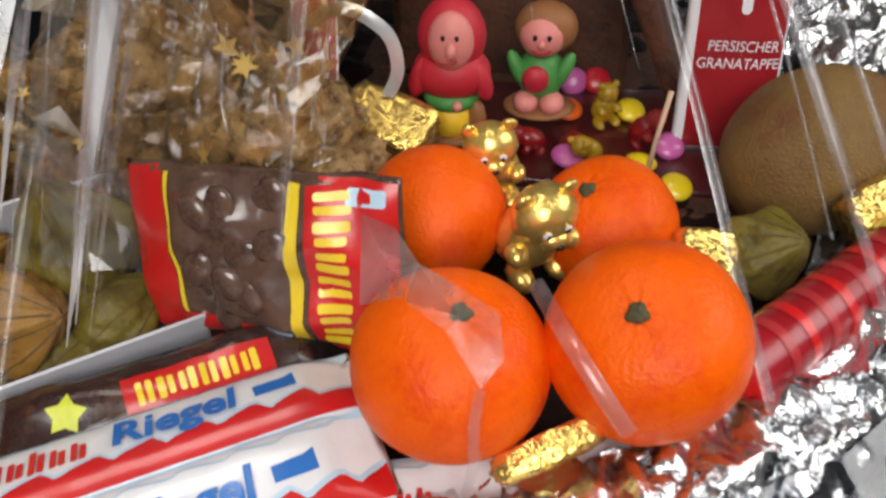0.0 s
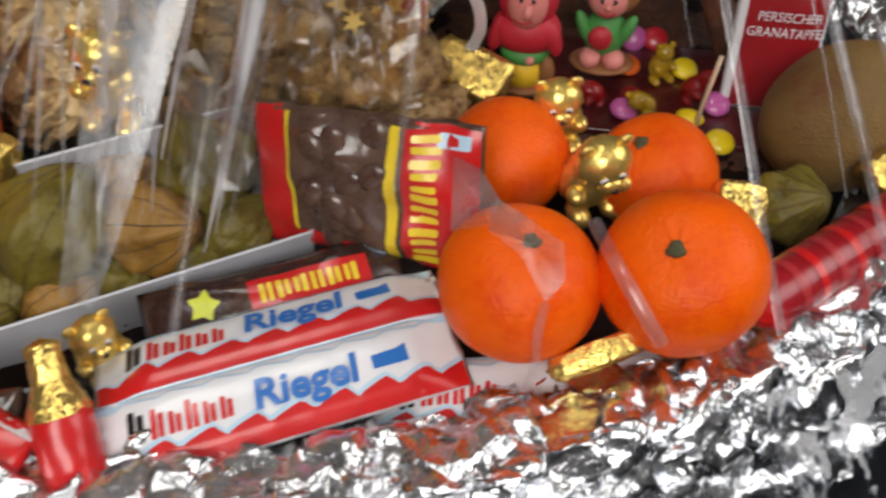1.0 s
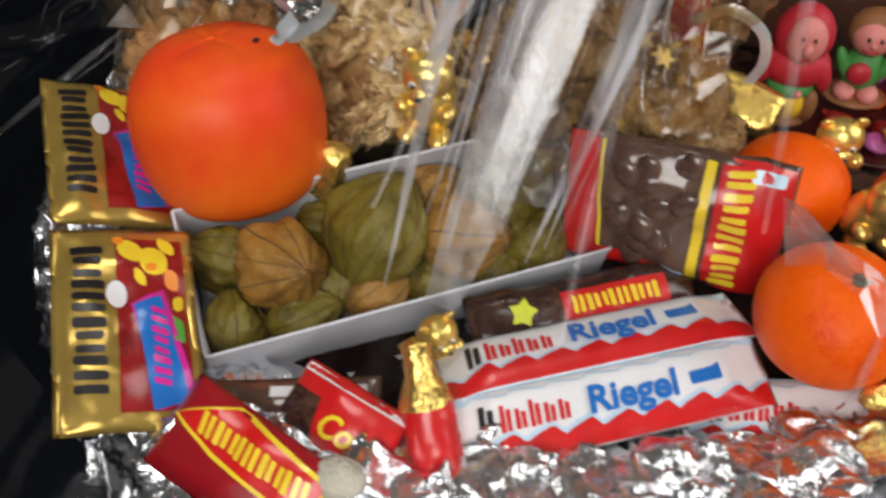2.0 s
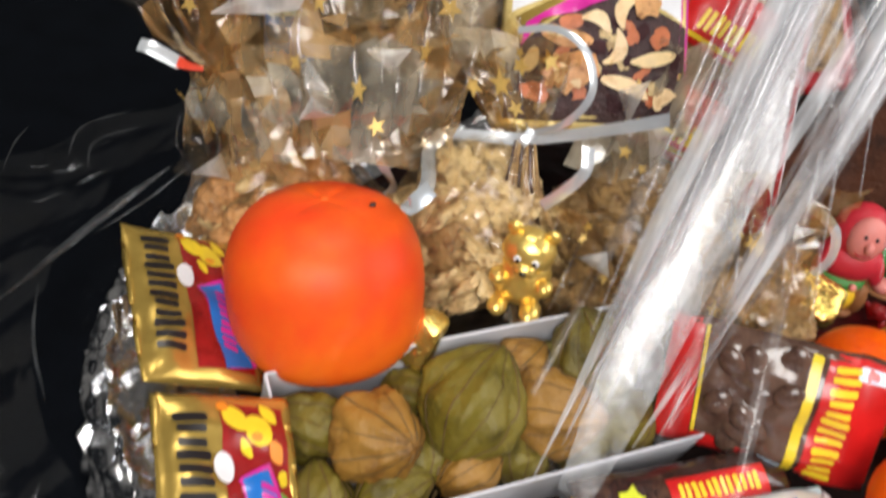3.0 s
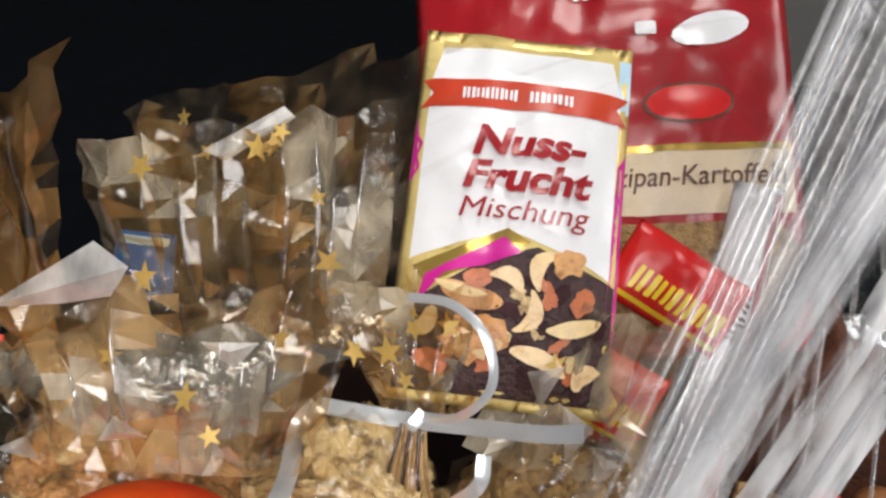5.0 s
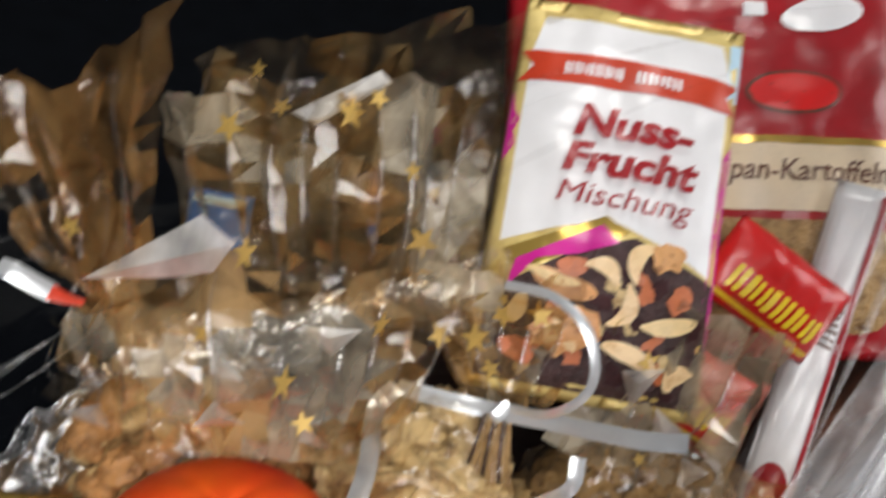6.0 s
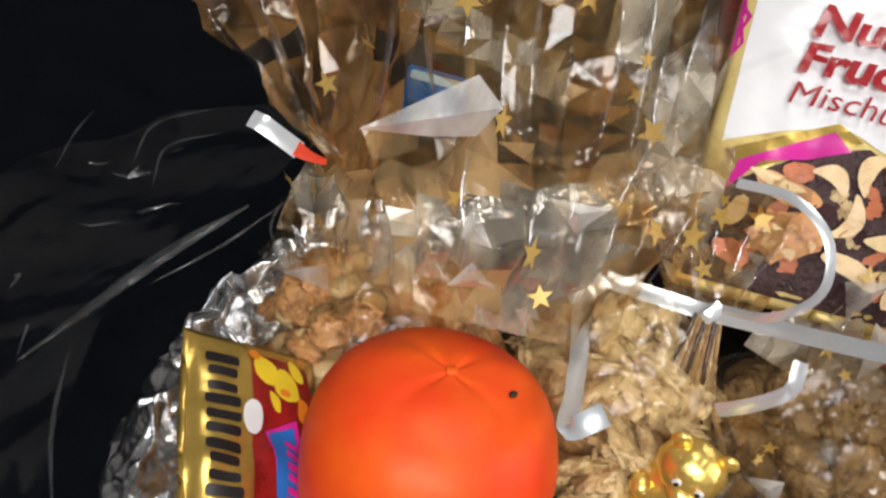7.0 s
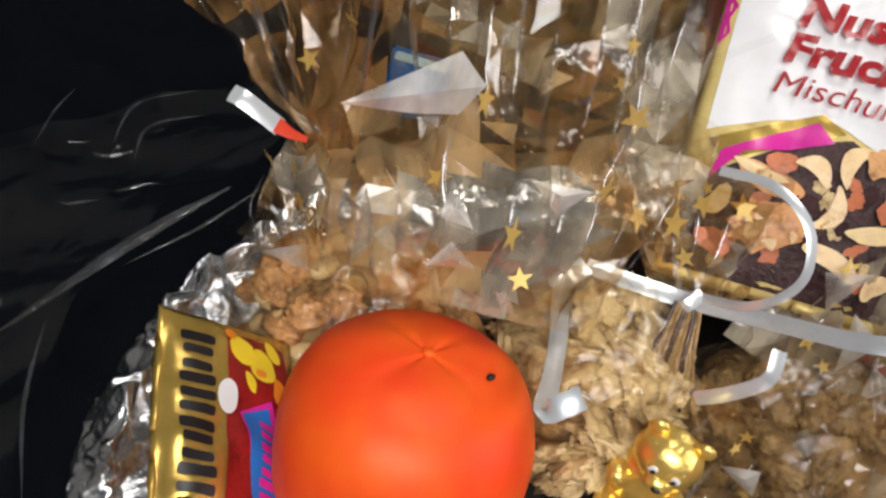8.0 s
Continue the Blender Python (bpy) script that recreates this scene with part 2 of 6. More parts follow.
def box(sx, sy, sz, bevel=0.0, at=(0, 0, 0), bm=None):
    b = bmesh.new()
    bmesh.ops.create_cube(b, size=1.0)
    for v in b.verts:
        v.co = Vector((v.co.x * sx + at[0], v.co.y * sy + at[1], v.co.z * sz + at[2]))
    if bevel:
        bmesh.ops.bevel(b, geom=b.edges[:], offset=bevel, segments=2, affect="EDGES", profile=0.6)
    if bm is None:
        return b
    me = bpy.data.meshes.new("tmp")
    b.to_mesh(me)
    b.free()
    bm.from_mesh(me)
    bpy.data.meshes.remove(me)
    return bm


def blob(r, seg=24, rings=16, shape=None, bm=None):
    """A ball of radii r (x, y, z), moved by shape(unit direction) -> factor."""
    rx, ry, rz = r if isinstance(r, tuple) else (r, r, r)

    def fn(u, v):
        a, b = 2 * math.pi * u, math.pi * (v - 0.5)
        d = Vector((math.cos(a) * math.cos(b), math.sin(a) * math.cos(b), math.sin(b)))
        k = shape(d) if shape else 1.0
        return Vector((d.x * rx, d.y * ry, d.z * rz)) * k
    return weld(grid(seg, rings, fn, True, bm))


def cut(bm, cells):
    """Cuts a flat sheet along a lattice, so that it can be bent."""
    for axis in (0, 1):
        lo, hi = min(v.co[axis] for v in bm.verts), max(v.co[axis] for v in bm.verts)
        n = int((hi - lo) / cells)
        for i in range(1, n):
            co, no = [0, 0, 0], [0, 0, 0]
            co[axis], no[axis] = lo + (hi - lo) * i / n, 1
            bmesh.ops.bisect_plane(bm, geom=bm.verts[:] + bm.edges[:] + bm.faces[:], plane_co=co, plane_no=no)
    return bm


def poly(points, h, fn=None, cells=0.0025, lift=0.0003):
    """A flat printed shape from its outline (2D), draped by fn(x, y) -> Vector, as a thin sheet."""
    bm = bmesh.new()
    vs = [bm.verts.new((x, y, 0)) for x, y in points]
    bm.faces.new(vs)
    if cells:
        cut(bm, cells)
    return drape(bm, fn, lift)


def drape(bm, fn, lift=0.0003):
    if fn:
        for v in bm.verts:
            p = fn(v.co.x, v.co.y)
            v.co = p + Vector((0, 0, lift))
    return bm


def rounded(w, h, r, cx=0.0, cy=0.0, lean=0.0):
    pts = []
    for qx, qy, a0 in ((1, 1, 0), (-1, 1, 90), (-1, -1, 180), (1, -1, 270)):
        for k in range(4):
            a = radians(a0 + 30 * k)
            y = qy * (h / 2 - r) + r * math.sin(a)
            pts.append((cx + qx * (w / 2 - r) + r * math.cos(a) + lean * y, cy + y))
    return pts


def lettering(text, size, fn, cx, cy, shear=0.0, bold=0.0, stretch=1.0, lift=0.0006, cells=0.002):
    """Words in the built-in font, draped on a surface."""
    cu = bpy.data.curves.new("words", "FONT")
    cu.body, cu.size, cu.shear, cu.offset = text, size, shear, bold
    cu.align_x, cu.align_y = "CENTER", "CENTER"
    cu.resolution_u = 3
    ob = new("words", cu)
    dg = bpy.context.evaluated_depsgraph_get()
    me = bpy.data.meshes.new_from_object(ob.evaluated_get(dg))
    bpy.data.objects.remove(ob)
    bm = bmesh.new()
    bm.from_mesh(me)
    bpy.data.meshes.remove(me)
    for v in bm.verts:
        v.co = Vector((v.co.x * stretch + cx, v.co.y + cy, 0))
    return drape(cut(bm, cells), fn, lift)


def packet(w, h, th, seed, crimp=0.1, wrinkle=0.0012):
    """The front of a soft sealed packet as fn(x, y): flat seals at its ends, swollen in the middle."""
    def fn(x, y):
        u, v = max(-1, min(1, 2 * x / w)), max(-1, min(1, 2 * y / h))
        k = max(0.0, 1 - abs(u) ** 3) ** 0.6
        e = max(0.0, 1 - max(0, (abs(v)) / (1 - crimp)) ** 3) if abs(v) < 1 - crimp else 0.0
        z = th * k * e ** 0.6
        z += wrinkle * (n3(x, y, 0, 80, seed) + 0.3 * n3(x, y, 0, 150, seed)) * (0.4 + k)
        return Vector((x, y, z))
    return fn


def packet_mesh(w, h, fn, nu=30, nv=30):
    bm = grid(nu, nv, lambda u, v: fn((u - 0.5) * w, (v - 0.5) * h))
    def back(u, v):
        p = fn((u - 0.5) * w, (v - 0.5) * h)
        rim = u in (0, 1) or v in (0, 1)
        return Vector((p.x, p.y, p.z if rim else -p.z * 0.8 - 0.0006))
    grid(nu, nv, back, bm=bm)
    weld(bm)
    bmesh.ops.recalc_face_normals(bm, faces=bm.faces[:])
    return bm


def star_points(r, cx=0, cy=0, turn=0.0, inner=0.42):
    return [(cx + r * (1 if k % 2 == 0 else inner) * math.sin(turn + math.pi * k / 5), cy + r * (1 if k % 2 == 0 else inner) * math.cos(turn + math.pi * k / 5)) for k in range(10)]


def tube(points, r, seg=8, flat=1.0, taper=None):
    """A round or flattened cord through points."""
    bm = bmesh.new()
    rings = []
    pts = [Vector(p) for p in points]
    for i, p in enumerate(pts):
        d = (pts[min(i + 1, len(pts) - 1)] - pts[max(i - 1, 0)]).normalized()
        a = d.orthogonal().normalized() if i == 0 else (a - d * a.dot(d)).normalized()
        b = d.cross(a)
        k = r * (taper(i / (len(pts) - 1)) if taper else 1)
        rings.append([bm.verts.new(p + a * k * math.cos(2 * math.pi * s / seg) + b * k * flat * math.sin(2 * math.pi * s / seg)) for s in range(seg)])
    for q, w in zip(rings, rings[1:]):
        for s in range(seg):
            bm.faces.new((q[s], q[(s + 1) % seg], w[(s + 1) % seg], w[s]))
    bm.faces.new(rings[0][::-1])
    bm.faces.new(rings[-1])
    return bm


def strap(points, widths, up, bow=0.0, seg=4):
    """A flat band through points; up: the way its face looks; bow: how far its cross-section bulges."""
    pts = [Vector(p) for p in points]
    bm = bmesh.new()
    rows = []
    for i, p in enumerate(pts):
        d = (pts[min(i + 1, len(pts) - 1)] - pts[max(i - 1, 0)]).normalized()
        nrm = up(i / (len(pts) - 1)) if callable(up) else Vector(up)
        side = d.cross(nrm).normalized()
        nrm = side.cross(d)
        w = widths(i / (len(pts) - 1)) if callable(widths) else widths
        rows.append([bm.verts.new(p + side * w * (s / seg - 0.5) + nrm * bow * w * (1 - (2 * s / seg - 1) ** 2)) for s in range(seg + 1)])
    for a, b in zip(rows, rows[1:]):
        for s in range(seg):
            bm.faces.new((a[s], a[s + 1], b[s + 1], b[s]))
    return bm


def curve_points(ctrl, n=24):
    """A smooth line through control points (Catmull-Rom)."""
    c = [Vector(p) for p in ctrl]
    c = [c[0] * 2 - c[1]] + c + [c[-1] * 2 - c[-2]]
    out = []
    for i in range(1, len(c) - 2):
        for k in range(n):
            t = k / n
            out.append(0.5 * (2 * c[i] + (c[i + 1] - c[i - 1]) * t + (2 * c[i - 1] - 5 * c[i] + 4 * c[i + 1] - c[i + 2]) * t * t + (3 * c[i] - c[i - 1] - 3 * c[i + 1] + c[i + 2]) * t ** 3))
    return out + [c[-2]]


# ---- the room: unseen, added to limit fill light and shape reflections ----
ROOM = (-2.0, 1.8, -1.7, 2.3, -0.75, 2.3)


def slab(name, sx, sy, sz, at, material, label, category):
    ob = part(name, box(sx, sy, sz, 0, at), material, None, label, False)
    return tagged(ob, category=category, kind="structure")


slab("floor", 4.4, 4.6, 0.1, (-0.1, 0.3, -0.8), M_FLOOR, "unseen dark floor added under the table", "floor")
slab("ceiling", 4.4, 4.6, 0.1, (-0.1, 0.3, 2.35), M_WALL, "unseen plain ceiling added to close the room", "ceiling")
slab("wall_west", 0.1, 4.4, 3.0, (-2.05, 0.3, 0.8), M_WALL, "unseen plain dark wall added to close the room", "wall")
slab("wall_north", 3.9, 0.1, 3.0, (-0.1, 2.35, 0.8), M_WALL, "unseen plain dark wall added to close the room", "wall")


def wall_with_window(name, m, length, w, h, sill):
    top = thing(name, m, "unseen plain wall with an assumed window opening", "wall", "", "structure")
    z0, z1 = -0.7, 2.3
    for a, b, c, d in ((-length / 2, -w / 2, z0, z1), (w / 2, length / 2, z0, z1), (-w / 2, w / 2, z0, sill), (-w / 2, w / 2, sill + h, z1)):
        part("wall_panel", box(b - a, 0.1, d - c, 0, ((a + b) / 2, 0, (c + d) / 2)), M_WALL, top, "", False)
    return top


# Both window openings are assumed, to match the added area lights.
wall_with_window("wall_south", pose(-0.1, -1.75, 0), 3.9, 1.6, 1.4, 0.8)
wall_with_window("wall_east", pose(1.85, 0.3, 0, 0, 0, 90), 4.0, 1.4, 1.3, 0.65)

# ---- the black cloth on the table ----
def cloth(u, v):
    x, y = -1.3 + 2.4 * u, -0.6 + 2.0 * v
    return Vector((x, y, 0.006 * n3(x, y, 0, 3.2, 5) + 0.003 * n3(x, y, 0, 11, 2) - 0.004))


tagged(part("table_cover", grid(120, 100, cloth), M_BLACK, None, "black cloth spread flat over the table"), category="tablecloth", kind="structure")

def table():
    top = thing("table", pose(-0.1, 0.4, -0.030), "dark wooden table under the black cloth", "table")
    part("tabletop", box(2.3, 1.9, 0.03, 0.004), M_FLOOR, top, "", False)
    for sx in (-1, 1):
        for sy in (-1, 1):
            part("leg", box(0.06, 0.06, 0.70, 0.004, (sx * 1.05, sy * 0.85, -0.37)), M_FLOOR, top, "", False)


table()

# ---- the foil tray ----
TC, TA, TB, TT = Vector((-0.08, 0.382, 0)), 0.308, 0.232, radians(38)


def tray_point(a, k, z):
    """A place on the tray: a, the angle; k, how far out from its middle, 1 at the rim."""
    ca, sa = math.cos(a), math.sin(a)
    ex = 0.97
    x = TA * k * math.copysign(abs(ca) ** ex, ca)
    y = TB * k * math.copysign(abs(sa) ** ex, sa)
    return Vector((TC.x + x * math.cos(TT) - y * math.sin(TT), TC.y + x * math.sin(TT) + y * math.cos(TT), z))


def crumple(p, amp, wide=0.0):
    """Sharp-edged creases; wide, 0 to 1: how far they run into broad folds."""
    a, b, c = [1.15 * abs(n3(p.x, p.y, p.z, 52, k)) + 0.60 * (1 - 0.45 * wide) * abs(n3(p.x, p.y, p.z, 125, k + 4)) + 0.24 * (1 - wide) * abs(n3(p.x, p.y, p.z, 270, k + 6)) for k in (3, 23, 43)]
    return p + Vector((a - 0.5, b - 0.5, c - 0.5)) * amp


PROFILE = [(0.0, 0.010), (0.78, 0.010), (0.82, 0.029), (0.875, 0.041), (0.94, 0.048), (1.0, 0.050), (1.03, 0.045), (1.055, 0.031), (1.08, 0.015), (1.095, 0.004)]


def rim(u, v):
    s = v * (len(PROFILE) - 3) + 2
    i = min(int(s), len(PROFILE) - 2)
    t = s - i
    k = PROFILE[i][0] * (1 - t) + PROFILE[i + 1][0] * t
    z = PROFILE[i][1] * (1 - t) + PROFILE[i + 1][1] * t
    a = 2 * math.pi * u
    side = tray_point(a, 1.0, 0)
    narrow = max(0.0, min(1.0, (-0.20 - side.x) / 0.08))
    z *= 1 - narrow * (0.45 if k < 0.99 else 0.25)
    k -= narrow * 0.55 * max(0.0, k - 0.93)
    pressed = max(0.0, min(1.0, 1.6 - abs(math.degrees(a) - 104) / 15))
    z = z * (1 - 0.8 * pressed) + 0.003 * pressed
    q = tray_point(a, k + 0.012 * n3(math.cos(a), math.sin(a), 0, 9, 1) * v, z)
    return crumple(q, 0.0125 - 0.002 * narrow, 0.8 * narrow)


tray = thing("foil_tray", Matrix.Identity(4), "oval gift tray covered in crumpled silver aluminium foil", "tray")
part("rim", grid(860, 50, rim, True), M_FOIL, tray, "crumpled aluminium foil rim")
part("base", grid(80, 6, lambda u, v: tray_point(2 * math.pi * u, 0.9 * v + 0.001, 0.012), True), M_FOIL, tray)


def bed_height(x, y):
    z = 0.026 + 0.004 * n3(x, y, 0, 30, 4)
    d = Vector((x + 0.168, y - 0.228, 0))
    a, b = d.x * 0.81 + d.y * 0.585, -d.x * 0.585 + d.y * 0.81
    k = max(0, min(1, (abs(a) - 0.08) / 0.02)) if abs(a) > 0.08 else 0
    k = max(k, max(0, min(1, (abs(b) - 0.034) / 0.014)))
    return 0.013 + (z - 0.013) * k


def bed(u, v):
    p = tray_point(2 * math.pi * u, 0.80 * v + 0.001, 0)
    p.z = bed_height(p.x, p.y) * min(1, (1 - v) * 14 + 0.5)
    return crumple(p, 0.004)


# Made-up filler sheet; its darkness imitates shade under and between the goods.
tagged(part("dark_bed", grid(150, 60, bed, True), M_DARK_BED, None, "made-up near-black filler sheet, dark like the shade between the goods"), category="tissue paper")

# ---- mandarins ----
def mandarin(o, r, stem, seed, label):
    top = thing("mandarin", up_basis(o, stem, seed * 40), label, "mandarin", "mandarins in the tray")

    def shape(d):
        k = 1 + 0.025 * n3(d.x, d.y, d.z, 1.4, seed) - 0.10 * max(0, d.z) ** 10 - 0.05 * max(0, -d.z) ** 8
        a = math.atan2(d.y, d.x)
        return k - 0.012 * abs(math.sin(4.5 * a + seed)) * max(0, d.z) ** 5
    part("peel", blob((r * 1.03, r * 1.03, r * 0.93), 48, 32, shape), M_ORANGE, top)

    def calyx(d):
        a = math.atan2(d.y, d.x)
        return 0.88 + 0.16 * abs(math.cos(2.5 * a)) + 0.1 * math.sin(3 * a)
    c = part("stem_end", blob((0.0030, 0.0030, 0.0015), 20, 8, calyx), M_STEM, top, "dry green-brown stem end")
    c.location = (0, 0, r * 0.93 * 0.905)
    return top


mandarin((-0.001, 0.224, 0.064), 0.0265, (0.139, -0.148, 0.979), 1.0, "ripe orange mandarin beside the chocolate bars")
mandarin((0.050, 0.232, 0.071), 0.0265, (-0.222, -0.488, 0.844), 2.0, "ripe orange mandarin with its dark stem end up")
mandarin((-0.017, 0.304, 0.054), 0.0245, (0.2, 0.5, -0.8), 3.0, "orange mandarin behind the sweets packet")
mandarin((0.042, 0.312, 0.049), 0.0245, (-0.365, -0.273, 0.890), 4.0, "small orange mandarin between gold-wrapped chocolates")


# ---- persimmon ----
def persimmon(o, r):
    top = thing("persimmon", up_basis(o, (-0.106, 0.10, 0.976), 20), "large glossy orange-red persimmon behind the white box", "persimmon")

    def shape(d):
        a = math.atan2(d.y, d.x)
        k = 1 + 0.014 * math.cos(4 * a) * (1 - d.z * d.z) + 0.02 * n3(d.x, d.y, d.z, 1.6, 6) + 0.004 * n3(d.x, d.y, d.z, 6, 2)
        k *= (math.hypot(d.x, d.y) ** 2.5 + abs(d.z) ** 2.5) ** -0.4
        k -= 0.05 * max(0, d.z) ** 14 + 0.016 * abs(math.cos(2 * a)) ** 14 * max(0, d.z) ** 3
        return k
    part("skin", blob((r * 1.0, r * 1.0, r * 0.97), 64, 40, shape), M_KAKI, top)
    tip = part("blossom_tip", blob((0.0016, 0.0011, 0.0009), 10, 6), M_INK, top, "small black blossom tip")
    out = top.matrix_world.inverted().to_3x3() @ Vector((0.36, 0.12, 0.92))
    tip.location = out.normalized() * r * 1.035
    tip = part("blossom_end", blob((0.0024, 0.0024, 0.0008), 12, 6, lambda d: 0.7 + 0.3 * abs(math.cos(2 * math.atan2(d.y, d.x)))), M_KAKI, top)
    tip.location = (0, 0, r * 0.93)


persimmon((-0.2450, 0.2460, 0.0805), 0.0402)


# ---- white card box with physalis ----
A, B, D = Vector((-0.254, 0.203, 0.063)), Vector((-0.119, 0.300, 0.069)), Vector((-0.217, 0.159, 0.041))
BOX = basis((A + B) / 2 + (D - A) / 2, B - A, A - D)
BL, BW, BH = (B - A).length, 0.064, 0.040


def card_box():
    top = thing("card_box", BOX, "open white cardboard box full of physalis fruits", "box")
    t = 0.0012
    for name, sx, sy, at in (("side_panel", BL, t, (0, -BW / 2, -BH / 2)), ("side_panel", BL, t, (0, BW / 2, -BH / 2)), ("end_panel", t, BW, (-BL / 2, 0, -BH / 2)), ("end_panel", t, BW, (BL / 2, 0, -BH / 2))):
        part(name, box(sx, sy, BH, 0.0004, at), M_CARD, top, "", False)
    part("bottom_panel", box(BL, BW, t, 0.0004, (0, 0, -BH)), M_CARD, top, "", False)


card_box()


def physalis(o, direction, r, seed, material, label):
    top = thing("physalis", up_basis(o, direction, seed * 53), label, "physalis", "physalis fruits in the box")

    def husk(u, v):
        a = 2 * math.pi * u
        s = v
        prof = (math.sin(math.pi * min(1, s * 0.98 + 0.02)) ** 0.62) * (1 - 0.42 * s ** 1.7)
        c, d = math.cos(a), math.sin(a)
        k = 0.93 + 0.16 * (1 - abs(math.sin(2.5 * a))) * (0.35 + s) + (0.06 if seed % 2 == 0 else 0.03) * (1 - abs(math.sin(5 * a)))
        k += 0.26 * (abs(n3(c, d, s * 2, 1.7, seed)) - 0.2) + 0.12 * (abs(n3(c, d, s * 2, 4.2, seed + 2)) - 0.2)
        q = Vector((c * r * prof * k, d * r * prof * k, r * (-0.95 + 2.15 * s)))
        return q + Vector((n3(a, s, 0, 5, seed), n3(a, s, 4, 5, seed), 0)) * r * 0.03
    h = part("husk", weld(grid(60, 24, husk, True)), material, top)
    for i in range(10):
        a = (i + 0.5) / 10
        pts = [husk(a % 1.0, 0.03 + 0.94 * k / 14) * 1.01 for k in range(15)]
        part("vein", tube(pts, 0.00036 if i % 2 else 0.00022, 5), M_VEIN, h)
    part("stalk", tube([(0, 0, -r * 0.93), (0.0008, 0, -r * 1.08), (0.002, 0.001, -r * 1.25)], 0.0006, 6), M_VEIN, top)


for lx, ly, lz, d, r, seed, m, lab in (
    (-0.047, 0.001, -0.009, (0.35, -0.55, 0.75), 0.0205, 1, M_HUSK, "papery tan physalis husk lying on the pile"),
    (-0.006, 0.004, -0.008, (0.75, 0.75, 0.35), 0.0240, 2, M_HUSKG, "ribbed green-yellow physalis husk"),
    (0.028, -0.004, -0.011, (0.6, -0.5, 0.5), 0.0205, 3, M_HUSK, "torn tan physalis husk"),
    (0.054, 0.012, -0.008, (-0.2, 0.7, 0.7), 0.0215, 4, M_HUSKG, "yellow-green physalis husk near the box end"),
    (0.058, -0.014, -0.017, (0.7, 0.2, 0.3), 0.0165, 5, M_HUSKG, "dark green physalis husk at the end of the box"),
    (-0.067, 0.015, -0.019, (-0.7, 0.4, 0.2), 0.0155, 6, M_HUSKG, "dark green physalis husk low in the box"),
    (-0.044, -0.018, -0.021, (0.9, 0.1, 0.1), 0.0150, 7, M_HUSKG, "flattened olive physalis husk low in the box"),
    (0.022, 0.018, -0.015, (0.8, 0.4, 0.2), 0.015, 8, M_HUSK, "brown physalis husk against the card"),
    (-0.071, -0.014, -0.022, (0.1, 0.9, 0.1), 0.0140, 9, M_HUSKG, "small olive physalis husk in the box corner"),
    (-0.012, -0.018, -0.021, (0.9, 0.2, 0.1), 0.0140, 10, M_HUSK, "crushed brown physalis husk low in the box"),
    # Five unseen husks added low, to darken the shaded bottom of the box.
    (0.012, -0.017, -0.024, (0.3, 0.9, 0.1), 0.0135, 11, M_HUSKG, "added olive physalis husk filling the shaded box bottom"),
    (-0.026, 0.018, -0.022, (0.6, -0.3, 0.2), 0.0140, 12, M_HUSKG, "added green physalis husk in the shade between larger ones"),
    (0.040, 0.018, -0.022, (-0.4, 0.3, 0.2), 0.0140, 14, M_HUSKG, "added olive physalis husk in the shade against the card"),
    (0.040, -0.018, -0.023, (0.8, 0.3, 0.1), 0.0140, 15, M_HUSKG, "added small olive physalis husk in the shade under a torn one"),
    (-0.028, -0.006, -0.024, (0.2, 0.8, 0.1), 0.0140, 16, M_HUSKG, "added physalis husk in the shade at the box bottom"),
):
    p = BOX @ Vector((lx, ly, lz))
    dd = BOX.to_3x3() @ Vector(d)
    physalis(p, dd, r, seed, m, lab)


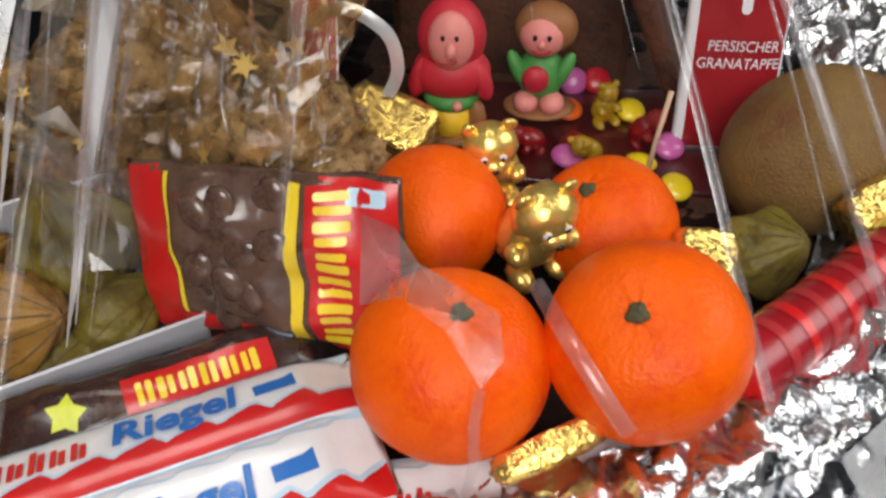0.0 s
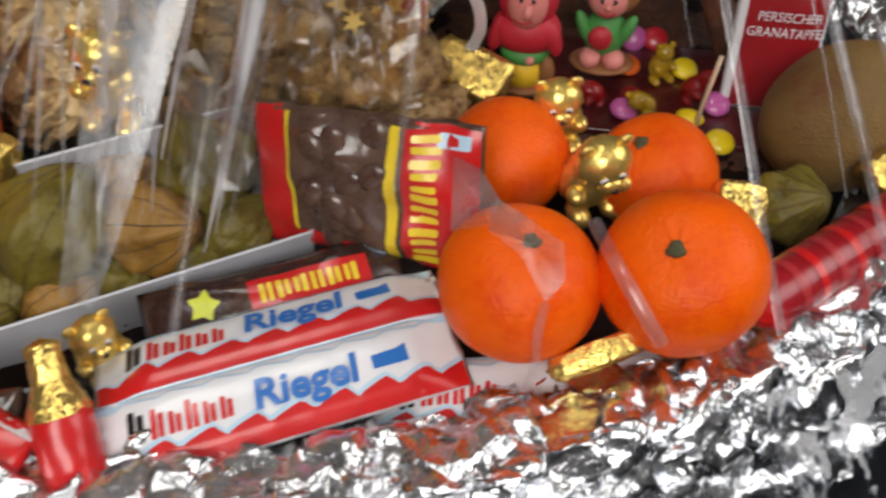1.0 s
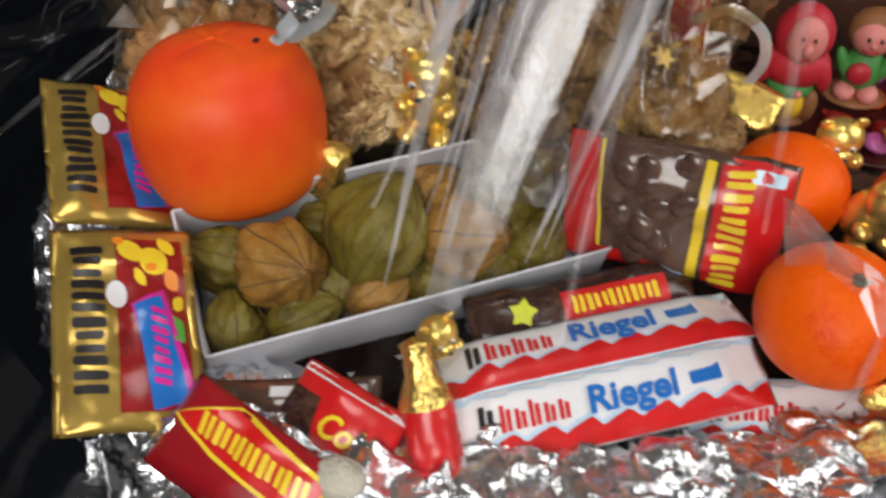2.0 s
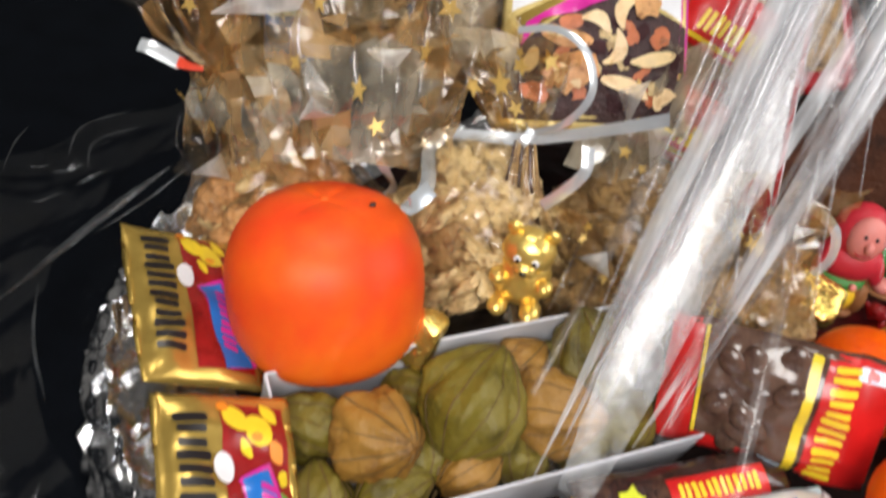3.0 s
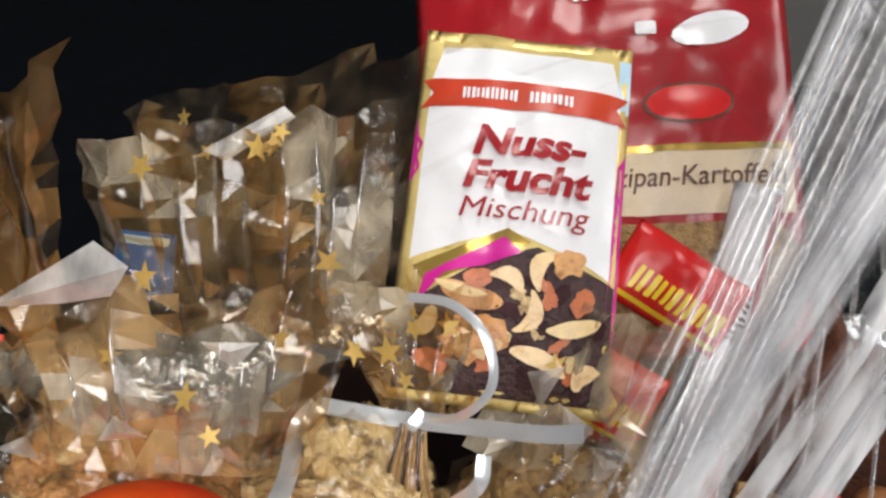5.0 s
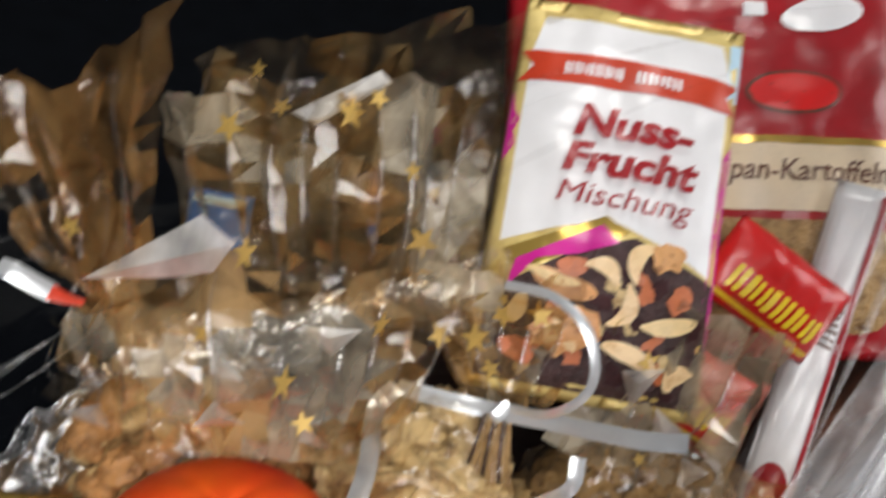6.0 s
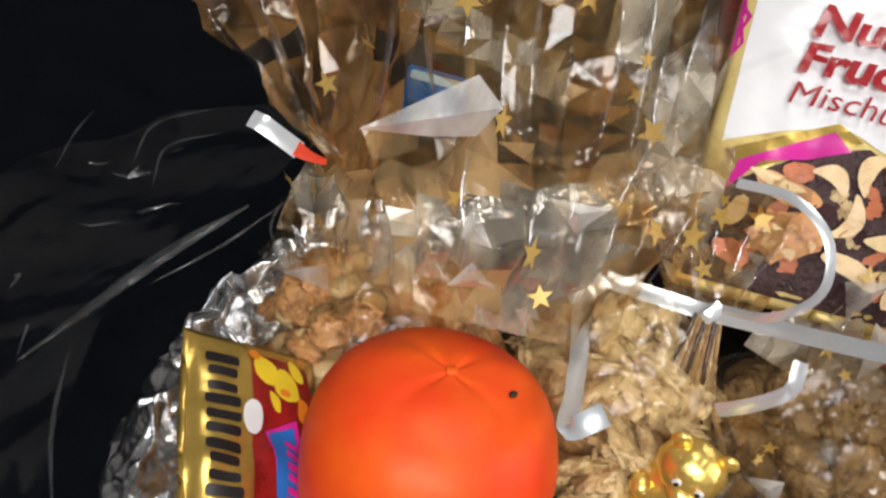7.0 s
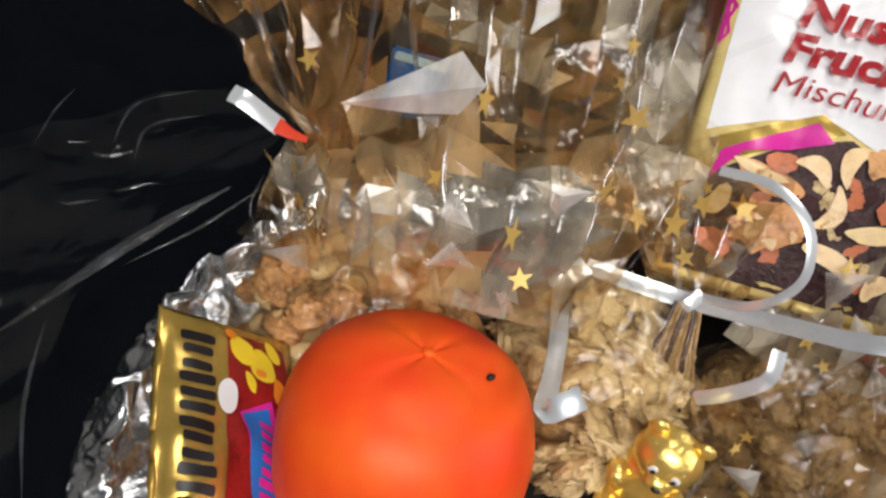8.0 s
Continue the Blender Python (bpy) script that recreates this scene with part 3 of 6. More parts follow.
# ---- chocolate bars ----
def choc_bar(m, label, seed, ln=0.120, wd=0.028, th=0.0055, words=True):
    top = thing("chocolate_bar", m, label, "chocolate bar", "white and red chocolate bars")

    def fn(x, y):
        u, v = 2 * x / ln, 2 * y / wd
        e = max(0.0, 1 - max(0, (abs(u) - 0.72) / 0.22)) if abs(u) > 0.72 else 1.0
        k = max(0, 1 - abs(v) ** 4) ** 0.5
        z = th * k * min(1, e) + 0.0005 * n3(x, y, 0, 160, seed) * (1.5 - e)
        return Vector((x, y, z))
    part("wrapper", packet_mesh(ln, wd, fn, 48, 14), M_WHITE, top)

    def wave(x, off, amp):
        s = (x / ln + 0.5) * 8.5 + seed
        f = s - math.floor(s)
        return off + amp * (f ** 0.7 if f < 0.75 else (0.817 * (1 - (f - 0.75) / 0.25)))
    def band(y0, off, amp, lo):
        n = 70
        x0 = ln * 0.492
        pts = [(-x0 + 2 * x0 * i / n, wave(-x0 + 2 * x0 * i / n, off, amp)) for i in range(n + 1)]
        return pts + [(x0, lo), (-x0, lo)]
    part("blue_wave", poly(band(0, -wd * 0.235, 0.0050, -wd * 0.485), 0, fn, 0.003, 0.0003), M_LBLUE, top, "light blue printed wave")
    part("red_wave", poly(band(0, -wd * 0.30, 0.0052, -wd * 0.487), 0, fn, 0.003, 0.0006), M_RED, top, "red printed wave")
    part("top_wave", poly([(x, -y) for x, y in band(0, -wd * 0.40, 0.0022, -wd * 0.487)], 0, fn, 0.003, 0.0003), M_LBLUE, top, "light blue printed wave")
    x = -0.0465
    for i in range(6):
        w, h = (0.0060, 0.0110) if i == 0 else (0.0047, 0.0072 if i not in (1, 3) else 0.0096)
        for k in (-1, 1):
            hh = h if k < 0 else h * 0.8
            part("mark", poly(rounded(w * 0.36, hh, 0.0005, x + k * w * 0.23, -0.0003 + (hh - 0.0052) * 0.4, 0.1), 0, fn, 0.002, 0.0006), M_INK if i == 0 else M_RED, top)
        x += w + 0.0006
    if not words:
        return
    part("lettering", lettering("Riegel", 0.0135, fn, 0.0065, 0.0008, 0.12, 0.0004, 1.05, 0.0012), M_BLUE, top, "blue lettering")
    x = 0.026
    part("emblem", poly([(x + 0.003, -0.001), (x + 0.015, -0.001), (x + 0.015, 0.005), (x + 0.012, 0.004), (x + 0.003, 0.0035)], 0, fn, 0.002, 0.0005), M_BLUE, top, "small blue printed emblem")


BARX = Vector((0.0925, 0.0565, 0.002))
choc_bar(basis((-0.0695, 0.1815, 0.040), BARX, (-0.3, 0.55, 0.26)), "white and red wrapped chocolate bar on the foil rim", 0.2)
choc_bar(basis((-0.080, 0.2035, 0.0435), BARX, (-0.3, 0.55, -0.12)), "white and red wrapped chocolate bar behind another", 0.5)
choc_bar(basis((0.012, 0.2080, 0.029), (0.99, 0.26, 0.02), (-0.2, 0.55, 0.25)), "white and red wrapped chocolate bar under the mandarins", 0.8, words=False)


# ---- sweets packets ----
def blob_row(top, fn, n, x0, x1, cy, h, material, lean=0.1, lift=0.0006, vertical=False, name="mark"):
    step = (x1 - x0) / n
    for i in range(n):
        for k in (-1, 1):
            w = abs(step) * (0.30 if (i + k) % 3 else 0.36)
            hh = h * (1.0 if (i * 2 + k) % 3 else 0.86)
            c = x0 + step * (i + 0.5 + 0.23 * k)
            pts = rounded(hh, w, min(w, hh) * 0.3, cy, c) if vertical else rounded(w, hh, min(w, hh) * 0.3, c, cy, lean)
            part(name, poly(pts, 0, fn, 0.003, lift), material, top)


def wave_edge(w, y, amp, n=24):
    return [(-w / 2 + w * i / n, y + amp * math.sin(i * 1.3)) for i in range(n + 1)]


def lumpy(amp, s, seed):
    return lambda d: 1 + amp * (abs(n3(d.x, d.y, d.z, s, seed)) - 0.3) + amp * 0.6 * abs(n3(d.x, d.y, d.z, s * 2.3, seed + 3))


def cola_packet():
    """Dark window packet with a red band and yellow writing that stands behind the bars."""
    m = basis((-0.0625, 0.263, 0.0645), (0.97, -0.10, 0.06), (0.03, 0.22, 0.95))
    top = thing("sweets_packet", m, "clear packet of dark sweets with a red and yellow band", "sweets")
    w, h = 0.088, 0.058
    fn = packet(w, h, 0.010, 3, 0.02, 0.0025)
    part("pouch", packet_mesh(w, h, fn, 46, 26), M_COLA, top, "dark see-through wrapper with sweets")
    part("red_band", poly([(0.0165, -h * 0.49), (w * 0.49, -h * 0.47), (w * 0.49, h * 0.47), (0.0165, h * 0.49)], 0, fn, 0.003, 0.0004), M_RED, top, "red printed band")
    part("yellow_stripe", poly([(0.0105, -h * 0.49), (0.0145, -h * 0.49), (0.0145, h * 0.49), (0.0105, h * 0.49)], 0, fn, 0.003, 0.0004), M_YELLOW, top, "yellow printed stripe")
    part("red_end", poly([(-w * 0.47, -h * 0.47), (-0.026, -h * 0.49), (-0.031, h * 0.49), (-w * 0.49, h * 0.47)], 0, fn, 0.003, 0.0004), M_RED, top, "red sealed end")
    part("yellow_line", poly([(-0.0255, -h * 0.49), (-0.0240, -h * 0.49), (-0.0290, h * 0.49), (-0.0305, h * 0.49)], 0, fn, 0.003, 0.0005), M_YELLOW, top)
    blob_row(top, fn, 6, 0.026, -0.026, 0.0245, 0.0105, M_YELLOW, vertical=True)
    rnd = random.Random(2)
    for i in range(12):
        x, y = rnd.uniform(-0.020, 0.006), rnd.uniform(-0.024, 0.024)
        p = fn(x, y)
        lump = part("sweet", blob((0.0065, 0.005, 0.0022), 16, 8, lumpy(0.2, 2, i)), M_COLA, top)
        lump.location, lump.rotation_euler = p, (0, 0, rnd.uniform(0, 3))
    part("imprint", poly(rounded(0.012, 0.005, 0.001, 0.034, 0.023), 0, fn, 0.003, 0.0006), M_LBLUE, top)
    part("leaflet", poly([(-0.028, -0.028), (-0.002, -0.028), (0.0, -0.021), (-0.026, -0.018)], 0, fn, 0.003, 0.0006), M_RED, top, "small red and white printed strip")
    part("leaflet_tip", poly([(-0.001, -0.028), (0.009, -0.027), (0.010, -0.021), (0.001, -0.020)], 0, fn, 0.003, 0.0006), M_LBLUE, top)


cola_packet()


def mini_bag(m, label, seed, w=0.080, h=0.050):
    """Small gold sweets bag: gold band with dark writing, then a bright picture and a blue flash. x runs up its band."""
    top = thing("sweets_bag", m, label, "sweets", "small gold sweets bags")
    fn = packet(w, h, 0.0055, seed, 0.08, 0.0018)
    part("pouch", packet_mesh(w, h, fn, 34, 26), M_GOLDP, top, "gold printed wrapper")
    blob_row(top, fn, 6, -0.028, 0.032, 0.0130, 0.0110, M_INK)
    part("red_panel", poly([(-0.034, -0.021), (0.034, -0.021), (0.034, 0.003), (-0.034, 0.004)], 0, fn, 0.003, 0.0004), mat("deep_red_print", (0.26, 0.012, 0.012), 0.25, 0, 0.4, 120, coat=0.3, second=(0.10, 0.006, 0.006)), top, "deep red printed picture field")
    orange = mat("orange_print", (0.80, 0.25, 0.02), 0.3)
    for fx, fy, fw, fh, turn, ink in ((0.028, -0.002, 0.010, 0.009, 0.3, M_YELLOW), (0.024, -0.010, 0.012, 0.010, 0.1, M_YELLOW), (0.031, -0.015, 0.007, 0.006, 0.6, M_YELLOW),
                                      (0.017, -0.005, 0.006, 0.004, 0.8, M_YELLOW), (0.033, 0.002, 0.004, 0.004, 0, orange), (0.016, -0.016, 0.008, 0.005, 0.3, orange),
                                      (0.007, -0.018, 0.006, 0.004, -0.4, M_YELLOW), (0.021, -0.009, 0.003, 0.004, 0, orange)):
        part("printed_figure", poly(rounded(fw, fh, min(fw, fh) * 0.45, fx, fy, turn), 0, fn, 0.003, 0.0007 if ink is M_YELLOW else 0.001), ink, top)
    part("green_figure", poly(rounded(0.010, 0.005, 0.002, -0.004, -0.017, 0.4), 0, fn, 0.003, 0.0007), mat("green_print", (0.10, 0.38, 0.05), 0.3), top)
    part("oval_seal", poly([(0.010 + 0.0058 * math.cos(a / 10 * math.pi), 0.0035 + 0.0036 * math.sin(a / 10 * math.pi)) for a in range(20)], 0, fn, 0.003, 0.0009), M_WHITE, top, "white oval seal")
    part("flash_border", poly([(-0.034, -0.009), (-0.030, -0.022), (0.012, -0.013), (0.006, -0.001)], 0, fn, 0.003, 0.0008), M_MAGENTA, top)
    part("blue_flash", poly([(-0.034, -0.007), (-0.031, -0.0195), (0.009, -0.0115), (0.0055, -0.002)], 0, fn, 0.003, 0.0011), M_BLUE, top, "blue slanted print field")
    blob_row(top, fn, 4, -0.026, 0.004, -0.0105, 0.006, M_MAGENTA, 0.3, 0.0014)


mini_bag(basis((-0.294, 0.226, 0.068), (-0.55, 0.80, 0.20), (-0.76, -0.46, 0.40)), "small gold sweets bag with dark marks beside the persimmon", 11)
mini_bag(basis((-0.241, 0.149, 0.059), (-0.42, 0.72, 0.26), (-0.75, -0.40, 0.30)), "small gold and green sweets bag beside the white box", 12)


# ---- the nut and fruit mix ----
M_BERRY = mat("dried_berry_print", (0.040, 0.012, 0.014), 0.6, 0, 0.4, 300, 0.4, 500, spec=0.2)
M_GOLDE = mat("pale_gold_print", (0.84, 0.66, 0.26), 0.25, 0.25, 0.2, 50, 0.2, 90, second=(0.55, 0.36, 0.08))
M_CASHEW = mat("cashew_print", (0.80, 0.58, 0.32), 0.4, 0, 0.25, 160, 0.2, 300, second=(0.62, 0.36, 0.15))
M_PECAN = mat("pecan_print", (0.62, 0.30, 0.11), 0.4, 0, 0.3, 200, 0.3, 300, second=(0.40, 0.14, 0.04))
M_HAZEL = mat("roasted_nut_print", (0.50, 0.14, 0.05), 0.4, 0, 0.3, 200, 0.3, 400)


def nut_mix():
    m = basis((-0.1715, 0.390, 0.179), (0.075, 0.012, 0.008), (-0.012, 0.074, 0.078))
    top = thing("nut_mix_bag", m, "white and magenta bag of nut and fruit mix leaning back", "food bag")
    w, h = 0.084, 0.150
    fn = packet(w, h, 0.012, 31, 0.05, 0.0016)
    part("pouch", packet_mesh(w, h, fn, 40, 50), M_GOLDE, top, "shiny gold bag edge")
    part("magenta_edge", poly([(w * 0.44, -0.05), (w * 0.495, -0.05), (w * 0.495, 0.028), (w * 0.455, 0.022)], 0, fn, 0.004, 0.0003), M_MAGENTA, top)
    part("magenta_edge", poly([(-w * 0.495, 0.008), (-w * 0.455, 0.014), (-w * 0.47, 0.019), (-w * 0.45, 0.024), (-w * 0.475, 0.027), (-w * 0.495, 0.036)], 0, fn, 0.004, 0.0003), M_MAGENTA, top)
    part("blue_edge", poly([(w * 0.43, 0.045), (w * 0.495, 0.045), (w * 0.495, 0.069), (w * 0.44, 0.069)], 0, fn, 0.004, 0.0003), M_LBLUE, top, "light blue corner of the bag")
    part("white_panel", poly([(-0.0375, -0.023), (-0.02, -0.016), (0, -0.0105), (0.02, -0.016), (0.0375, -0.024), (0.0375, 0.05), (0.034, 0.067), (-0.034, 0.067), (-0.0375, 0.05)], 0, fn, 0.003, 0.0006), M_WHITE, top, "white printed panel")
    part("banner", poly([(-0.041, 0.039), (-0.036, 0.045), (-0.041, 0.051), (0.041, 0.051), (0.036, 0.045), (0.041, 0.039)], 0, fn, 0.004, 0.0012), mat("rust_red_print", (0.52, 0.05, 0.02), 0.3), top, "rust-red printed banner")
    blob_row(top, fn, 6, -0.025, -0.003, 0.045, 0.0048, M_WHITE, 0.0, 0.0016)
    blob_row(top, fn, 4, 0.001, 0.019, 0.045, 0.0048, M_WHITE, 0.0, 0.0016)
    for words, y, s in (("Nuss-", 0.0238, 0.0155), ("Frucht", 0.0098, 0.0155), ("Mischung", -0.0030, 0.0112)):
        part("lettering", lettering(words, s, fn, 0.0025, y, 0.2, 0.0006 if s > 0.012 else 0.0, 1.16, 0.0038), M_DRED, top, "dark red lettering")
    part("gold_ribbon_print", poly([(-0.036, -0.026), (-0.002, -0.009), (0.007, -0.014), (-0.030, -0.033)], 0, fn, 0.003, 0.0009), M_GOLDP, top)
    part("magenta_field", poly([(-0.033, -0.040), (-0.031, -0.029), (-0.003, -0.0125), (0.004, -0.018), (-0.010, -0.024), (-0.024, -0.028)], 0, fn, 0.003, 0.0012), M_MAGENTA, top, "magenta printed field")
    part("picture_field", poly([(-0.039, -0.071), (0.040, -0.071), (0.040, -0.026), (0.010, -0.015), (-0.010, -0.022), (-0.039, -0.042)], 0, fn, 0.004, 0.0005), mat("dark_berry_print", (0.05, 0.02, 0.02), 0.5, 0, 0.5, 300, 0.8, 500), top, "printed picture of nuts and raisins")
    rnd = random.Random(5)

    def printed(x, y, a, b, t, bend, rough, ink, lift):
        pts = []
        for k in range(20):
            w = k / 10 * math.pi
            g = 1 + rough * n3(math.cos(w), math.sin(w), lift * 9000, 2.2, x * 900)
            c, d = a * g * math.cos(w), b * g * math.sin(w)
            d += bend * c * c / a
            pts.append((x + c * math.cos(t) - d * math.sin(t), y + c * math.sin(t) + d * math.cos(t)))
        part("printed_nut", poly(pts, 0, fn, 0.003, lift), ink, top)

    lift = 0.0008
    for i in range(70):
        x, y = rnd.uniform(-0.034, 0.036), rnd.uniform(-0.067, -0.016)
        if y > -0.031 + 0.45 * x - 0.9 * max(0, x - 0.012):
            continue
        lift += 0.00002
        printed(x, y, rnd.uniform(0.0022, 0.0045), rnd.uniform(0.0018, 0.0030), rnd.uniform(0, 3.1), rnd.uniform(-0.2, 0.2), 0.5, (M_BERRY, M_BERRY, M_HAZEL, M_CRISP)[i % 4], lift)
    for x, y, a, b, deg, bend, rough, ink in (
        (-0.013, -0.036, 0.0125, 0.0042, -12, 0.10, 0.1, M_PECAN), (-0.017, -0.034, 0.0100, 0.0018, -10, 0.10, 0.1, M_ALMOND),
        (-0.011, -0.029, 0.0055, 0.0035, 10, 0, 0.3, M_HAZEL), (0.0105, -0.022, 0.0085, 0.0032, 65, -0.55, 0.1, M_CASHEW),
        (0.001, -0.027, 0.0070, 0.0030, -25, -0.5, 0.1, M_CASHEW), (0.011, -0.041, 0.0085, 0.0030, 70, 0.6, 0.1, M_CASHEW),
        (0.022, -0.020, 0.0065, 0.0050, 20, 0, 0.5, M_WALNUT), (0.026, -0.044, 0.0100, 0.0032, 15, 0.1, 0.1, M_ALMOND),
        (-0.011, -0.051, 0.0120, 0.0088, 20, 0, 0.5, M_PECAN), (0.028, -0.034, 0.0060, 0.0040, 60, 0, 0.3, M_HAZEL),
        (0.014, -0.056, 0.0110, 0.0034, -20, -0.15, 0.1, M_CASHEW), (-0.028, -0.047, 0.0060, 0.0032, 60, 0.2, 0.2, M_ALMOND),
        (-0.026, -0.060, 0.0070, 0.0038, -20, 0, 0.3, M_HAZEL), (0.030, -0.060, 0.0060, 0.0034, 40, -0.4, 0.2, M_CASHEW)):
        lift += 0.0001
        printed(x, y, a, b, radians(deg), bend, rough, ink, lift)
    for i in range(16):
        w, q = i * 2.4, 0.0022 * math.sqrt(i)
        lift += 0.00003
        printed(-0.011 + q * math.cos(w) * 1.25, -0.051 + q * math.sin(w) * 0.85, rnd.uniform(0.0016, 0.0030), rnd.uniform(0.0012, 0.0018), rnd.uniform(0, 3), 0.3, 0.4, (M_WALNUT, M_CASHEW, M_PECAN)[i % 3], lift)


nut_mix()


def red_bag():
    m = basis((-0.1435, 0.4566, 0.1925), (0.059, 0.012, 0.016), (-0.014, 0.095, 0.128))
    top = thing("marzipan_bag", m, "dark red bag of marzipan with a cream label", "food bag")
    w, h = 0.164, 0.19
    fn = packet(w, h, 0.014, 41, 0.06, 0.002)
    part("pouch", packet_mesh(w, h, fn, 40, 40), M_DRED, top, "shiny dark red wrapper")
    part("cream_label", poly([(-w * 0.47, -0.036), (w * 0.47, -0.036), (w * 0.47, -0.009), (-w * 0.47, -0.009)], 0, fn, 0.005, 0.0006), mat("cream_print", (0.66, 0.54, 0.38), 0.35), top, "cream printed label band")
    part("gold_line", poly([(-w * 0.47, -0.009), (w * 0.47, -0.009), (w * 0.47, -0.006), (-w * 0.47, -0.006)], 0, fn, 0.005, 0.0008), M_GOLDP, top)
    part("lettering", lettering("Marzipan-Kartoffeln", 0.0125, fn, 0.028, -0.020, 0.2, 0.0001, 0.9, 0.0012), mat("brown_print", (0.10, 0.03, 0.015), 0.4), top, "dark brown lettering")
    part("red_seal", poly([(0.034 + 0.018 * math.cos(a / 12 * math.pi), 0.012 + 0.008 * math.sin(a / 12 * math.pi)) for a in range(24)], 0, fn, 0.004, 0.001), M_RED, top, "bright red oval emblem")
    part("pale_print", poly([(0.046 + 0.016 * math.cos(a / 8 * math.pi) + 0.006 * math.sin(a / 8 * math.pi), 0.045 + 0.008 * math.sin(a / 8 * math.pi)) for a in range(16)], 0, fn, 0.005, 0.0008), M_WHITE, top)
    blob_row(top, fn, 9, -0.012, 0.070, 0.066, 0.0085, M_WHITE, 0.3, 0.0012)
    part("seal_line", poly([(0.034 + 0.0195 * math.cos(a / 12 * math.pi), 0.012 + 0.0092 * math.sin(a / 12 * math.pi)) for a in range(24)], 0, fn, 0.004, 0.0007), mat("brown_print", (0.10, 0.03, 0.015), 0.4), top)
    part("pack_mark", poly(rounded(0.009, 0.006, 0.001, 0.018, 0.046), 0, fn, 0.003, 0.0009), M_WHITE, top)
    part("window", poly(rounded(0.14, 0.045, 0.012, 0.006, -0.062), 0, fn, 0.004, 0.0007), M_COOKIE, top, "clear window with brown marzipan balls")


red_bag()


# ---- shared small helpers ----
def multi(name, pieces, m, label, category, group=""):
    """ONE mesh of several coloured pieces: (bmesh, material, pose)."""
    me = bpy.data.meshes.new(name)
    out = bmesh.new()
    mats = []
    for bm, material, pm in pieces:
        if material not in mats:
            mats.append(material)
        k = mats.index(material)
        bm.transform(pm)
        for f in bm.faces:
            f.material_index, f.smooth = k, True
        tmp = bpy.data.meshes.new("tmp")
        bm.to_mesh(tmp)
        bm.free()
        out.from_mesh(tmp)
        bpy.data.meshes.remove(tmp)
    out.to_mesh(me)
    out.free()
    for material in mats:
        me.materials.append(material)
    ob = new(name, me)
    ob.matrix_world = m
    return tagged(ob, label, category, group)


def shared(name, me, parent, m):
    ob = new(name, me)
    ob.parent = parent
    ob.matrix_basis = m
    return ob


def mesh_of(name, bm, material):
    me = bpy.data.meshes.new(name)
    bm.normal_update()
    bm.to_mesh(me)
    bm.free()
    for p in me.polygons:
        p.use_smooth = True
    me.materials.append(material)
    return me


# ---- gold-wrapped chocolates ----
def gold_figure(o, up, turn, size, label, seed):
    """A hollow chocolate figure in gold foil: body, head with ears, snout and printed eyes, all one mesh."""
    s = size
    g = M_GOLD
    pcs = [(blob((s * 0.52, s * 0.45, s * 0.62), 24, 16, lumpy(0.17, 3.6, seed)), g, pose(0, 0, s * 0.55)),
           (blob((s * 0.48, s * 0.42, s * 0.42), 24, 16, lumpy(0.09, 3.6, seed + 1)), g, pose(0, -s * 0.08, s * 1.35)),
           (blob((s * 0.22, s * 0.18, s * 0.16), 14, 10, lumpy(0.1, 3, seed + 2)), g, pose(0, -s * 0.45, s * 1.24))]
    for k in (-1, 1):
        pcs.append((blob((s * 0.15, s * 0.08, s * 0.15), 12, 8), g, pose(k * s * 0.34, 0, s * 1.72)))
        pcs.append((blob((s * 0.17, s * 0.2, s * 0.14), 12, 8, lumpy(0.2, 3, seed + 5)), g, pose(k * s * 0.42, -s * 0.3, s * 0.75)))
        pcs.append((blob((s * 0.20, s * 0.3, s * 0.15), 12, 8, lumpy(0.2, 3, seed + 6)), g, pose(k * s * 0.3, -s * 0.4, s * 0.15)))
        pcs.append((blob((s * 0.075, s * 0.03, s * 0.085), 10, 8), M_WHITE, pose(k * s * 0.16, -s * 0.46, s * 1.44)))
        pcs.append((blob((s * 0.04, s * 0.02, s * 0.05), 8, 6), M_INK, pose(k * s * 0.15, -s * 0.485, s * 1.43)))
    pcs.append((blob((s * 0.07, s * 0.04, s * 0.05), 8, 6), M_INK, pose(0, -s * 0.62, s * 1.28)))
    multi("chocolate_figure", pcs, up_basis(o, up, turn), label, "chocolate figure", "gold-wrapped chocolates")


def gold_praline(o, x, up, size, label, seed):
    def sh(d):
        m = max(abs(d.x), abs(d.y), abs(d.z)) ** 0.75
        return (1 / m) * (1 + 0.12 * abs(n3(d.x, d.y, d.z, 3.5, seed)) + 0.08 * abs(n3(d.x, d.y, d.z, 8, seed)))
    bm = blob(size, 30, 20, sh)
    ob = part("wrapped_praline", bm, M_GOLDC, None, label)
    ob.matrix_world = basis(o, x, up)
    tagged(ob, category="chocolate", group="gold-wrapped chocolates")


gold_figure((-0.171, 0.288, 0.066), (0.05, -0.20, 0.95), -14, 0.0235, "gold foil chocolate figure with a printed face", 1)
gold_figure((0.000, 0.336, 0.046), (0.0, -0.35, 0.9), 15, 0.0205, "gold foil chocolate figure beside the hooded doll", 3)
gold_figure((0.015, 0.301, 0.044), (0.15, -0.40, 0.85), 12, 0.0230, "gold foil chocolate figure with dot eyes", 4)
gold_praline((-0.041, 0.352, 0.062), (0.9, -0.30, -0.15), (0.25, 0.8, 0.4), (0.018, 0.0115, 0.0055), "flattened shiny gold foil chocolate", 5)
gold_praline((0.074, 0.296, 0.050), (0.9, 0.2, -0.2), (0.1, 0.7, 0.7), (0.0105, 0.0095, 0.006), "square gold foil chocolate beside a mandarin", 6)
